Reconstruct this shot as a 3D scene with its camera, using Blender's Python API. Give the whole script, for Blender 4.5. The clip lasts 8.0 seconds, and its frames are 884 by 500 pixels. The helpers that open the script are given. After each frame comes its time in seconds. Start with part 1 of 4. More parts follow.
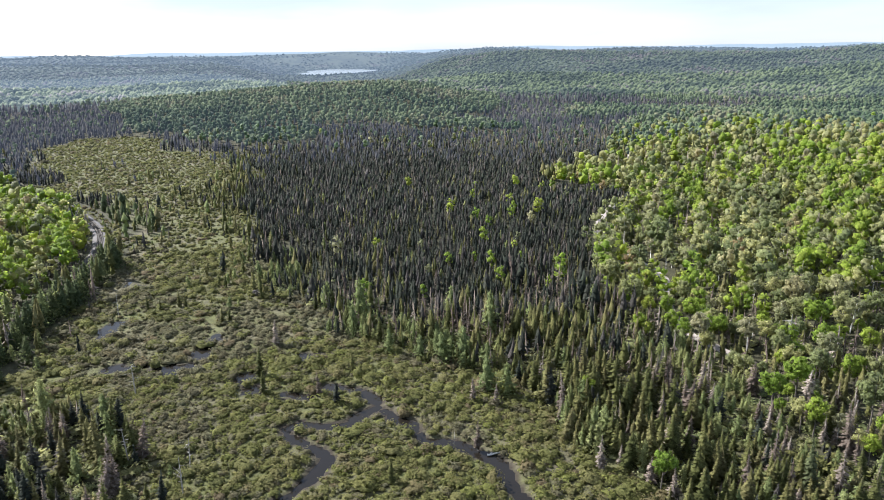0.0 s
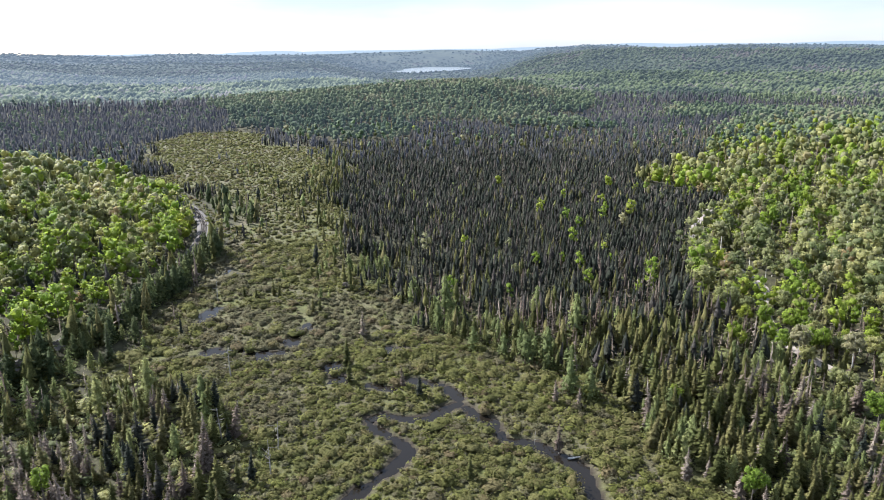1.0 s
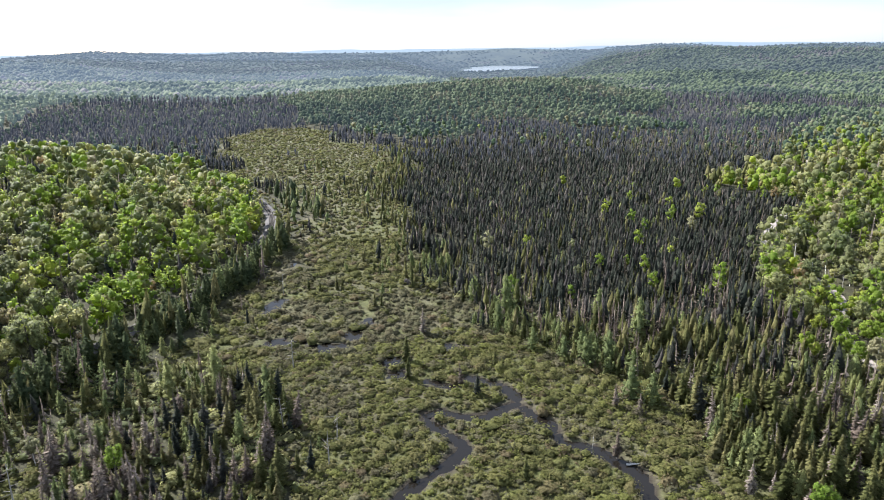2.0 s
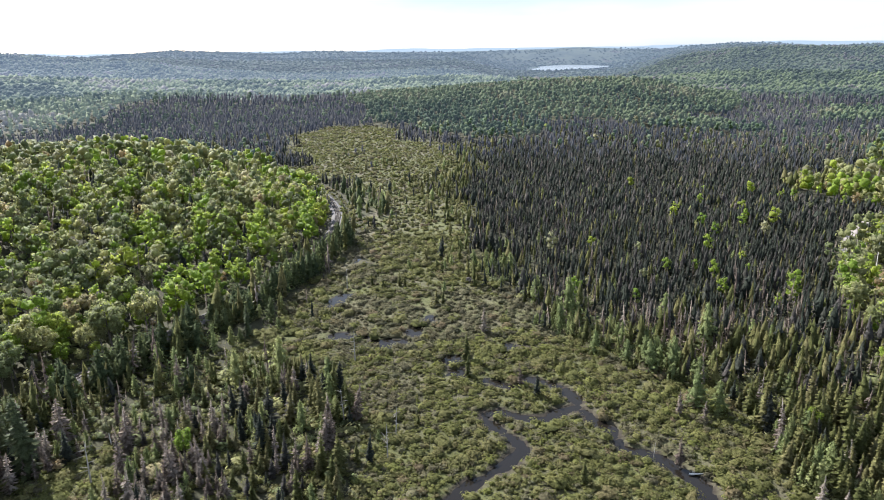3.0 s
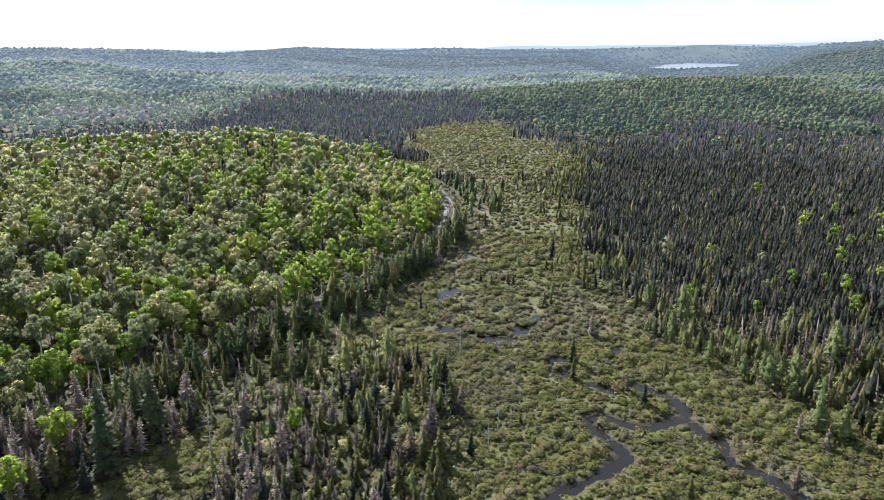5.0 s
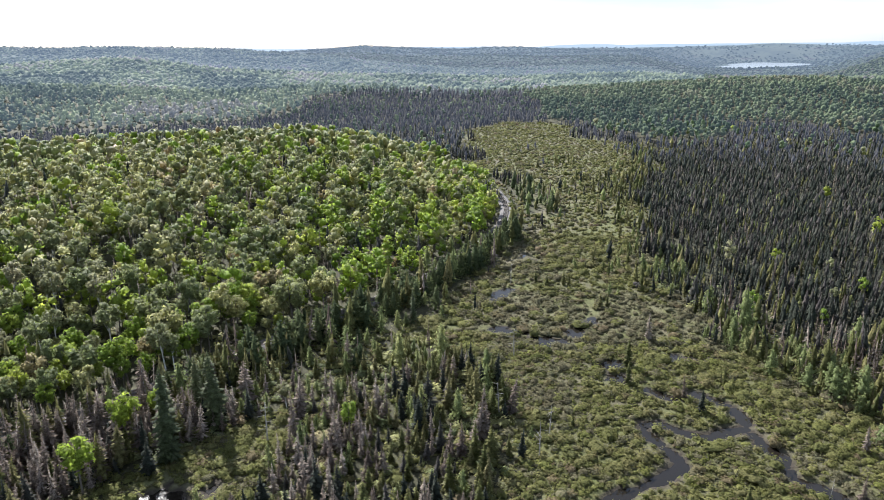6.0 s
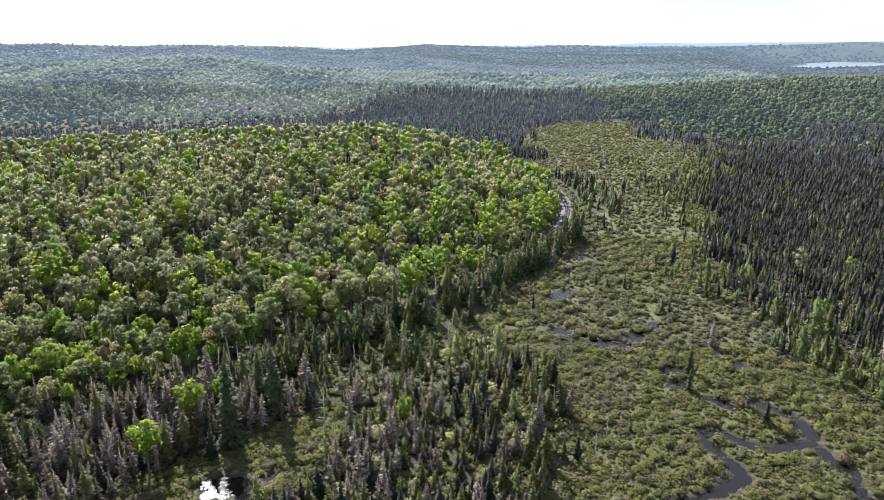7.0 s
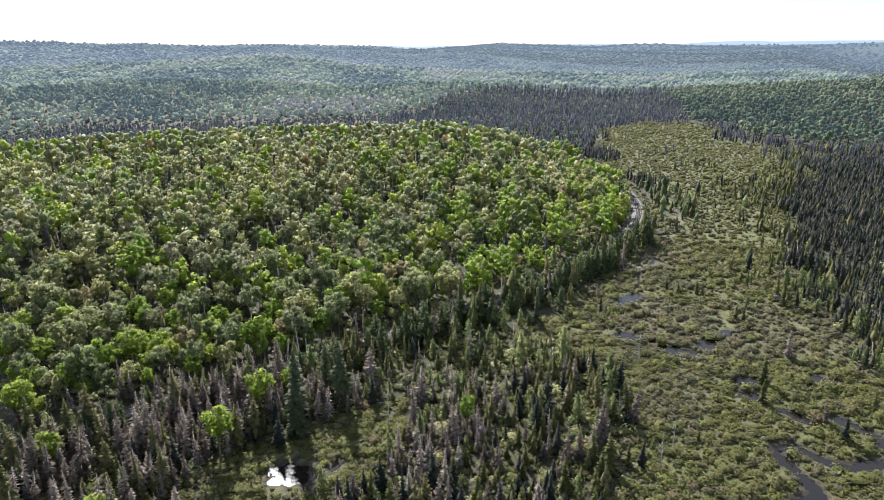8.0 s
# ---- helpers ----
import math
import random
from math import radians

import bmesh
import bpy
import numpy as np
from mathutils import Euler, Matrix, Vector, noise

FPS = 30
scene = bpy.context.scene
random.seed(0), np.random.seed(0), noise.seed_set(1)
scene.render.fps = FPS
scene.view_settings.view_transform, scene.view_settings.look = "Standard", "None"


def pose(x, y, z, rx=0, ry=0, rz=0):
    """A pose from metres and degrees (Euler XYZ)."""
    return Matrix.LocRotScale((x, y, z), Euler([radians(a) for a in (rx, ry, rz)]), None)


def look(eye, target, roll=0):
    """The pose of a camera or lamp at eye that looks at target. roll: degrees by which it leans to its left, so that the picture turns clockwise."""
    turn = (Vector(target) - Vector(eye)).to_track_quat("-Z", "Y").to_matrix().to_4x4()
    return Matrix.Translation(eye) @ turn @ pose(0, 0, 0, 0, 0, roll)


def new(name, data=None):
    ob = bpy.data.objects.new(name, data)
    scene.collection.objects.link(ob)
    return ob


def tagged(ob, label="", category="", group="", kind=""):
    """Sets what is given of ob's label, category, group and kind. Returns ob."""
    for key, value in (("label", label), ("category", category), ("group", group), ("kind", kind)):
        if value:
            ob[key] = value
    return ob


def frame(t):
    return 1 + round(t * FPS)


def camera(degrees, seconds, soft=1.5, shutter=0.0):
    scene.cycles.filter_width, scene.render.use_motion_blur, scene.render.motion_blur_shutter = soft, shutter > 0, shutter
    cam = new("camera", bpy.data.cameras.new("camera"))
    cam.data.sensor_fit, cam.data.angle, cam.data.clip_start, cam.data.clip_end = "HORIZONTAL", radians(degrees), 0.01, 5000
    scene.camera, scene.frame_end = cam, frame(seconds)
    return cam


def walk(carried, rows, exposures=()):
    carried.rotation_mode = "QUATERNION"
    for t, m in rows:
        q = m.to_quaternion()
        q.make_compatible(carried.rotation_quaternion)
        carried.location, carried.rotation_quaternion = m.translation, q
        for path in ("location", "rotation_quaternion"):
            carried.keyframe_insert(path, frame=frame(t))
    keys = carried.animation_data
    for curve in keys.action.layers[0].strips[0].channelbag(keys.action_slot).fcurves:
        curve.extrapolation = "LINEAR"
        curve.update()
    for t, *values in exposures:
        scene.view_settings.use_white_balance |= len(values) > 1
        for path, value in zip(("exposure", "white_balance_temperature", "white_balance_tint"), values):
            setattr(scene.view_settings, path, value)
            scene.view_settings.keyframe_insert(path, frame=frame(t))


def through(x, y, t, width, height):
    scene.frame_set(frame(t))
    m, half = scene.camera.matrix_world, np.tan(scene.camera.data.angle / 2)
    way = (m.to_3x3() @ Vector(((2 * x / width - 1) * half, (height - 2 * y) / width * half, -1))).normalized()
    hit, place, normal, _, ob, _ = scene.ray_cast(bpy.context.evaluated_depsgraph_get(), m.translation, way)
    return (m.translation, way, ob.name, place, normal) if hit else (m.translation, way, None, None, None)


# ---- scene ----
# ---------------------------------------------------------------- camera
cam = camera(64.4, 8.0, 1.0)
PATH = [
    (0.0, pose(0.00, 0.00, 80.00, 73.99, 0.87, -0.23)),
    (0.5, pose(0.21, -0.18, 80.08, 73.98, 1.02, 3.52)),
    (1.0, pose(0.42, -0.36, 80.13, 73.95, 0.99, 7.25)),
    (1.5, pose(0.53, -0.48, 80.14, 73.93, 0.94, 9.90)),
    (3.0, pose(0.63, -0.82, 80.05, 73.94, 0.92, 17.87)),
    (3.5, pose(0.64, -0.99, 80.08, 73.91, 0.90, 20.10)),
    (4.0, pose(0.63, -1.18, 80.14, 73.89, 0.83, 22.35)),
    (5.5, pose(0.74, -1.68, 80.37, 73.83, 0.75, 29.57)),
    (6.0, pose(0.79, -1.81, 80.40, 73.81, 0.77, 31.87)),
    (6.5, pose(0.85, -1.95, 80.42, 73.79, 0.77, 34.30)),
    (7.0, pose(0.91, -2.06, 80.51, 73.77, 0.74, 36.90)),
    (7.5, pose(1.04, -2.22, 80.59, 73.75, 0.75, 39.72)),
    (8.0, pose(1.22, -2.40, 80.67, 73.76, 0.85, 42.56)),
]
walk(cam, PATH, [(0.0, 1.55, 6150, 10), (8.0, 1.55, 6150, 10)])

# ---------------------------------------------------------------- light
SUN_AZ, SUN_EL = 59.0, 36.0          # degrees left of +y, degrees above the horizon
sun_way = Vector((-math.sin(radians(SUN_AZ)) * math.cos(radians(SUN_EL)),
                  math.cos(radians(SUN_AZ)) * math.cos(radians(SUN_EL)),
                  math.sin(radians(SUN_EL))))
sun_data = bpy.data.lights.new("sun", "SUN")
sun_data.energy, sun_data.angle, sun_data.color = 5.0, radians(0.6), (1.0, 0.96, 0.90)
sun = new("sun", sun_data)
sun.matrix_world = look((0, 0, 300), Vector((0, 0, 300)) - sun_way)

world = bpy.data.worlds.new("sky")
scene.world = world
world.use_nodes = True
wn, wl = world.node_tree.nodes, world.node_tree.links
wn.clear()
w_out, w_bg, w_sky = wn.new("ShaderNodeOutputWorld"), wn.new("ShaderNodeBackground"), wn.new("ShaderNodeTexSky")
w_sky.sky_type, w_sky.sun_disc = "NISHITA", False
w_sky.sun_elevation, w_sky.sun_rotation = radians(SUN_EL), radians(-SUN_AZ)
w_sky.altitude, w_sky.air_density, w_sky.dust_density, w_sky.ozone_density = 400, 1.0, 0.8, 1.2
# a thin bright veil of high cloud, streaked, thinner away from the sun
w_co, w_map, w_noise, w_ramp, w_mix = (wn.new(k) for k in ("ShaderNodeTexCoord", "ShaderNodeMapping", "ShaderNodeTexNoise", "ShaderNodeValToRGB", "ShaderNodeMix"))
w_map.inputs["Scale"].default_value = (1.2, 1.2, 7.0)
w_noise.inputs["Scale"].default_value, w_noise.inputs["Detail"].default_value = 1.6, 6.0
w_ramp.color_ramp.elements[0].position, w_ramp.color_ramp.elements[0].color = 0.35, (0.62, 0.62, 0.62, 1)
w_ramp.color_ramp.elements[1].position, w_ramp.color_ramp.elements[1].color = 0.65, (0.9, 0.9, 0.9, 1)
w_mix.data_type = "RGBA"
w_mix.inputs[7].default_value = (2.1, 2.36, 2.8, 1)
w_bg.inputs["Strength"].default_value = 0.115
wl.new(w_co.outputs["Generated"], w_map.inputs["Vector"])
wl.new(w_map.outputs["Vector"], w_noise.inputs["Vector"])
wl.new(w_noise.outputs["Fac"], w_ramp.inputs["Fac"])
wl.new(w_ramp.outputs["Color"], w_mix.inputs[0])
wl.new(w_sky.outputs["Color"], w_mix.inputs[6])
wl.new(w_mix.outputs[2], w_bg.inputs["Color"])
wl.new(w_bg.outputs["Background"], w_out.inputs["Surface"])

# ---------------------------------------------------------------- noise and zones
rng = np.random.default_rng(7)


def hashed(ix, iy, seed):
    h = (ix.astype(np.int64) * 374761393 + iy.astype(np.int64) * 668265263 + seed * 974711) & 0xFFFFFFFF
    h = ((h ^ (h >> 13)) * 1274126177) & 0xFFFFFFFF
    return ((h ^ (h >> 16)) & 0xFFFF) / 65535.0


def vnoise(x, y, size, seed=0):
    """Smooth value noise, 0 to 1, with features of that size in metres."""
    x, y = np.asarray(x, float) / size, np.asarray(y, float) / size
    ix, iy = np.floor(x), np.floor(y)
    u, v = x - ix, y - iy
    u, v = u * u * (3 - 2 * u), v * v * (3 - 2 * v)
    a, b = hashed(ix, iy, seed), hashed(ix + 1, iy, seed)
    c, d = hashed(ix, iy + 1, seed), hashed(ix + 1, iy + 1, seed)
    return (a * (1 - u) + b * u) * (1 - v) + (c * (1 - u) + d * u) * v


def step(v):
    v = np.clip(v, 0, 1)
    return v * v * (3 - 2 * v)


def inside(x, y, poly):
    hit = np.zeros(np.shape(x), bool)
    for (x0, y0), (x1, y1) in zip(poly, poly[1:] + poly[:1]):
        cross = (y0 > y) != (y1 > y)
        hit ^= cross & (x < (x1 - x0) * (y - y0) / (y1 - y0 + 1e-9) + x0)
    return hit


def curve_points(ctrl, n):
    """A smooth line through the control points."""
    p = np.array(ctrl, float)
    q = np.vstack([2 * p[0] - p[1], p, 2 * p[-1] - p[-2]])
    out = []
    for i in range(1, len(q) - 2):
        for t in np.linspace(0, 1, n, endpoint=False):
            a, b, c, d = q[i - 1], q[i], q[i + 1], q[i + 2]
            out.append(0.5 * (2 * b + (c - a) * t + (2 * a - 5 * b + 4 * c - d) * t * t + (3 * b - a - 3 * c + d) * t ** 3))
    return np.array(out + [p[-1]])


def far_from(x, y, line):
    """The distance to a polyline."""
    best = np.full(np.shape(x), 1e9)
    for (x0, y0), (x1, y1) in zip(line[:-1], line[1:]):
        dx, dy = x1 - x0, y1 - y0
        t = np.clip(((x - x0) * dx + (y - y0) * dy) / (dx * dx + dy * dy + 1e-9), 0, 1)
        best = np.minimum(best, np.hypot(x - x0 - t * dx, y - y0 - t * dy))
    return best


RAIL = curve_points([(-182, -60), (-160, 20), (-146, 70), (-137, 130), (-131, 200), (-138, 262), (-150, 298),
                     (-164, 323), (-180, 345), (-203, 373), (-240, 408), (-300, 450), (-380, 490)], 6)
ROAD = curve_points([(80, 166), (75, 177), (70, 192), (73, 216), (79, 238), (74, 268), (68, 292), (75, 324), (90, 360)], 6)
STREAM_A = curve_points([(-40, 84), (-34, 104), (-29, 114), (-25, 122), (-24.5, 127), (-30, 132), (-35.5, 136.5), (-32, 139.5),
                         (-23, 139), (-19.5, 143), (-16, 148), (-18, 153), (-22, 156.5), (-30, 158)], 5)
STREAM_B = curve_points([(-16, 148), (-12, 143), (-7.5, 139), (-4, 132.5), (1, 131.5), (6, 128), (10, 124.5), (12, 119), (14, 112), (20, 98)], 5)
FEN = [(60, 60), (46, 95), (38, 115), (25, 132), (15, 155), (4, 171), (-21, 188), (-42, 208), (-62, 240), (-74, 277), (-84, 325), (-112, 378),
       (-126, 450), (-148, 530), (-200, 585), (-280, 690), (-350, 650), (-335, 560), (-240, 440), (-175, 365), (-150, 330), (-134, 289), (-126, 250), (-120, 224), (-117, 201), (-112, 170), (-110, 150),
       (-97, 147), (-82, 145), (-69, 136), (-56, 117), (-49, 100), (-42, 60)]
GLADE = [(-119, 56), (-114, 78), (-110, 100), (-99, 101), (-94, 84), (-88, 70), (-80, 48), (-112, 44)]
PONDS = [(-101, 198, 2.8, 5.0), (-70, 170, 4.2, 3.0), (-66, 181, 2.6, 6.0), (-84, 170, 6.0, 2.4), (-48, 157, 3.0, 2.2), (-51, 164, 2.6, 3.0),
         (-36, 154, 3.0, 1.8), (-37, 177, 2.6, 2.2), (-110, 240, 5.0, 3.0), (-102.5, 66.5, 5.4, 4.6), (-96, 71.5, 3.6, 2.6), (-66, 190, 3.0, 3.2)]


def rail_west(x, y):
    """Metres west of the railway, rough."""
    rx = np.interp(y, RAIL[:, 1], RAIL[:, 0])
    return rx - x


def water_depth(x, y):
    """Negative inside water: distance to the water's edge."""
    wob = 1.3 * (vnoise(x, y, 4.0, 11) - 0.5) + 0.8 * (vnoise(x, y, 1.7, 12) - 0.5)
    d = np.minimum(far_from(x, y, STREAM_A), far_from(x, y, STREAM_B)) - 1.65 + wob
    for px, py, a, b in PONDS:
        d = np.minimum(d, (np.hypot((x - px) / a, (y - py) / b) - 1) * min(a, b) + 3.2 * wob)
    return d


def height(x, y):
    """The lie of the land."""
    x, y = np.asarray(x, float), np.asarray(y, float)
    r, az = np.hypot(x, y), np.degrees(np.arctan2(-x, y))
    z = 0.8 * (vnoise(x, y, 60, 1) - 0.5) * step((r - 60) / 200)
    # hill west of the railway, with a flat top and a valley behind it
    z = z + 18 * step(rail_west(x, y) / 150) * step((640 - r) / 170) * step((az - 24) / 14)
    # hill in the east
    z = z + 15 * step((x - 62 - 0.05 * y) / 150) * step((900 - r) / 300)
    # dome in the middle
    dx, dy = x + 62, y - 1000
    z = z + 27 * np.exp(-(dx / np.where(dx > 0, 105, 340)) ** 2 - (dy / np.where(dy < 0, 225, 190)) ** 2)
    # long slope in the west, ridge in the north-east
    top = np.interp(az, [30, 42, 48, 55, 60, 65, 74, 90, 120, 180], [0, 42, 56, 73, 74, 83, 80, 80, 60, 40])
    z = z + top * (0.5 * step((r - 620) / 600) + 0.5 * step((r - 1500) / 550)) + (38 * (vnoise(x, y, 420, 3) - 0.5) + 14 * (vnoise(x, y, 170, 8) - 0.5)) * step((az - 34) / 14) * step((r - 760) / 450)
    ridge = np.interp(az, [-180, -90, -40, -31, -25, -14, -7, -3.6, 0, 4, 9], [30, 40, 44, 48, 37, 39, 47, 47, 32, 14, 0])
    z = z + ridge * step((r - 1150) / 900) * (1 + 0.2 * (vnoise(x, y, 380, 4) - 0.5))
    # rolling land between them
    z = z + 26 * (vnoise(x, y, 420, 5) - 0.4) * step((r - 1100) / 600) * step((40 - az) / 10)
    z = z + 16 * (vnoise(x, y, 260, 7) - 0.5) * step((r - 1150) / 400)
    # valley that falls away to the lake
    way = step((az + 1) / 6.5) * step((17 - az) / 5) * step((r - 1350) / 1500)
    far = np.interp(az, [-12, 0, 6], [4, 12, 50]) + 22 * (vnoise(x, y, 700, 6) - 0.5)
    z = z + far * step((r - 2150) / 2300) * step((46 - az) / 8)
    z = z * (1 - way) - 42 * way + 11 * way * step((r - 3000) / 280) + 84 * way * step((r - 4180) / 540)
    # railway bank
    z = z + 1.2 * step((5.5 - far_from(x, y, RAIL)) / 3.0) * (z < 3)
    return z



# ---------------------------------------------------------------- materials
def material(name):
    m = bpy.data.materials.new(name)
    m.use_nodes = True
    t = m.node_tree
    t.nodes.clear()
    out, bsdf = t.nodes.new("ShaderNodeOutputMaterial"), t.nodes.new("ShaderNodeBsdfPrincipled")
    t.links.new(bsdf.outputs["BSDF"], out.inputs["Surface"])
    return m, t, bsdf, out


def ramp(t, stops, fac):
    r = t.nodes.new("ShaderNodeValToRGB")
    while len(r.color_ramp.elements) < len(stops):
        r.color_ramp.elements.new(1.0)
    for e, (p, c) in zip(r.color_ramp.elements, stops):
        e.position, e.color = p, (*c, 1)
    t.links.new(fac, r.inputs["Fac"])
    return r.outputs["Color"]


def noise_node(t, size, detail=4.0, rough=0.6, coords="Position"):
    n = t.nodes.new("ShaderNodeTexNoise")
    n.inputs["Scale"].default_value, n.inputs["Detail"].default_value, n.inputs["Roughness"].default_value = 1.0 / size, detail, rough
    if coords == "Position":
        g = t.nodes.new("ShaderNodeNewGeometry")
        t.links.new(g.outputs["Position"], n.inputs["Vector"])
    else:
        g = t.nodes.new("ShaderNodeTexCoord")
        t.links.new(g.outputs["Object"], n.inputs["Vector"])
    return n.outputs["Fac"]


def math_node(t, op, a, b):
    n = t.nodes.new("ShaderNodeMath")
    n.operation = op
    for k, v in enumerate((a, b)):
        if isinstance(v, (int, float)):
            n.inputs[k].default_value = v
        else:
            t.links.new(v, n.inputs[k])
    return n.outputs[0]


def times(t, col, fac):
    n = t.nodes.new("ShaderNodeVectorMath")
    n.operation = "SCALE"
    t.links.new(col, n.inputs[0])
    t.links.new(fac, n.inputs["Scale"])
    return n.outputs[0]


def blend(t, a, b, fac):
    n = t.nodes.new("ShaderNodeMix")
    n.data_type = "RGBA"
    for k, v in ((6, a), (7, b)):
        if isinstance(v, tuple):
            n.inputs[k].default_value = (*v, 1)
        else:
            t.links.new(v, n.inputs[k])
    if isinstance(fac, (int, float)):
        n.inputs[0].default_value = fac
    else:
        t.links.new(fac, n.inputs[0])
    return n.outputs[2]


def foliage(name, stops, through=0.3, rough=0.5, shine=0.35, spread=0.5, relief=0.5, grain=2.6, sheen=0.0):
    """Leaves: one colour per tree out of a ramp, lighter and darker leaf by leaf, light shining through."""
    m, t, bsdf, out = material(name)
    at, info, geo = t.nodes.new("ShaderNodeAttribute"), t.nodes.new("ShaderNodeObjectInfo"), t.nodes.new("ShaderNodeNewGeometry")
    at.attribute_name = "tint"
    tint = math_node(t, "FRACT", math_node(t, "ADD", at.outputs["Fac"], info.outputs["Random"]), 0.0)
    col = ramp(t, stops, tint)
    vary = math_node(t, "ADD", math_node(t, "MULTIPLY", geo.outputs["Random Per Island"], spread), 1.0 - spread / 2)
    fine = math_node(t, "MAXIMUM", math_node(t, "ADD", math_node(t, "MULTIPLY", noise_node(t, relief * 0.75, 3.0, 0.75), grain), 1.0 - grain / 2), 0.25)
    col = times(t, times(t, col, vary), fine)
    t.links.new(col, bsdf.inputs["Base Color"])
    bsdf.inputs["Roughness"].default_value, bsdf.inputs["Specular IOR Level"].default_value = rough, shine
    bsdf.inputs["Sheen Weight"].default_value, bsdf.inputs["Sheen Roughness"].default_value = sheen, 0.5
    bp = t.nodes.new("ShaderNodeBump")
    bp.inputs["Strength"].default_value, bp.inputs["Distance"].default_value = 1.0, relief
    t.links.new(noise_node(t, relief * 1.4, 4.0, 0.75), bp.inputs["Height"])
    t.links.new(bp.outputs["Normal"], bsdf.inputs["Normal"])
    tr, mix = t.nodes.new("ShaderNodeBsdfTranslucent"), t.nodes.new("ShaderNodeMixShader")
    t.links.new(col, tr.inputs["Color"])
    mix.inputs[0].default_value = through
    t.links.new(bsdf.outputs["BSDF"], mix.inputs[1])
    t.links.new(tr.outputs["BSDF"], mix.inputs[2])
    t.links.new(mix.outputs[0], out.inputs["Surface"])
    return m


def plain(name, a, b, size, rough=0.85, bump=0.3, fine=None):
    """Two colours mottled at two scales, with relief."""
    m, t, bsdf, out = material(name)
    n1, n2 = noise_node(t, size, 5.0), noise_node(t, fine or size / 9, 3.0)
    col = blend(t, a, b, math_node(t, "MULTIPLY", math_node(t, "ADD", n1, n2), 0.5))
    t.links.new(times(t, col, math_node(t, "ADD", n2, 0.5)), bsdf.inputs["Base Color"])
    bsdf.inputs["Roughness"].default_value = rough
    bp = t.nodes.new("ShaderNodeBump")
    bp.inputs["Strength"].default_value, bp.inputs["Distance"].default_value = bump, size / 6
    t.links.new(n2, bp.inputs["Height"])
    t.links.new(bp.outputs["Normal"], bsdf.inputs["Normal"])
    return m


M_HARD = foliage("hardwood_leaves", [(0.0, (0.165, 0.196, 0.079)), (0.25, (0.193, 0.220, 0.090)), (0.5, (0.263, 0.273, 0.113)), (0.70, (0.328, 0.322, 0.131)), (0.85, (0.330, 0.325, 0.128)), (0.95, (0.325, 0.325, 0.165)), (1.0, (0.320, 0.240, 0.120))], 0.58, 0.6, 0.16, 0.55, sheen=0.1)
M_GREEN = foliage("lush_leaves", [(0.0, (0.092, 0.143, 0.075)), (0.5, (0.139, 0.198, 0.095)), (1.0, (0.200, 0.240, 0.122))], 0.5, 0.6, 0.14, 0.5, sheen=0.06)
M_BRIGHT = foliage("young_leaves", [(0.0, (0.178, 0.259, 0.039)), (0.5, (0.242, 0.316, 0.047)), (1.0, (0.312, 0.356, 0.059))], 0.58, 0.6, 0.12, 0.5, sheen=0.05)
M_PALE = foliage("aspen_leaves", [(0.0, (0.190, 0.216, 0.091)), (0.6, (0.249, 0.257, 0.128)), (1.0, (0.321, 0.299, 0.174))], 0.58, 0.6, 0.16, 0.55, sheen=0.1)
M_SPRUCE = foliage("spruce_needles", [(0.0, (0.080, 0.089, 0.031)), (0.4, (0.122, 0.127, 0.045)), (0.75, (0.158, 0.149, 0.059)), (1.0, (0.181, 0.165, 0.077))], 0.4, 0.8, 0.08)
M_WSPRUCE = foliage("white_spruce_needles", [(0.0, (0.064, 0.082, 0.038)), (0.5, (0.083, 0.100, 0.044)), (1.0, (0.105, 0.115, 0.048))], 0.28, 0.7, 0.2)
M_DARK = foliage("dark_spruce_needles", [(0.0, (0.025, 0.031, 0.023)), (0.45, (0.035, 0.040, 0.030)), (0.75, (0.049, 0.047, 0.040)), (1.0, (0.072, 0.064, 0.060))], 0.15, 0.85, 0.05, 0.5, sheen=0.03)
M_DEAD = foliage("dead_twigs", [(0.0, (0.138, 0.108, 0.090)), (0.5, (0.216, 0.173, 0.145)), (1.0, (0.340, 0.288, 0.245))], 0.35, 0.9, 0.04)
M_TAM = foliage("tamarack_needles", [(0.0, (0.161, 0.195, 0.081)), (0.5, (0.211, 0.242, 0.099)), (1.0, (0.273, 0.283, 0.118))], 0.50, 0.8, 0.1)
M_ROW = foliage("row_needles", [(0.0, (0.058, 0.078, 0.037)), (0.5, (0.080, 0.102, 0.046)), (1.0, (0.108, 0.126, 0.053))], 0.4, 0.8, 0.1)
M_SHRUB = foliage("shrub_leaves", [(0.0, (0.118, 0.121, 0.044)), (0.35, (0.143, 0.147, 0.049)), (0.6, (0.163, 0.152, 0.066)), (0.8, (0.170, 0.181, 0.051)), (1.0, (0.166, 0.129, 0.078))], 0.50, 0.8, 0.1, 0.25)
M_TWIG = foliage("brown_shrub_twigs", [(0.0, (0.118, 0.106, 0.064)), (0.5, (0.140, 0.128, 0.076)), (1.0, (0.146, 0.142, 0.082))], 0.45, 0.9, 0.06, 0.25)
M_BARK = plain("bark", (0.07, 0.055, 0.045), (0.16, 0.14, 0.12), 0.6, 0.9)
M_SNAG = plain("weathered_wood", (0.20, 0.18, 0.16), (0.42, 0.39, 0.35), 0.7, 0.85)
M_BIRCH = plain("birch_bark", (0.35, 0.33, 0.30), (0.75, 0.72, 0.68), 0.5, 0.7)
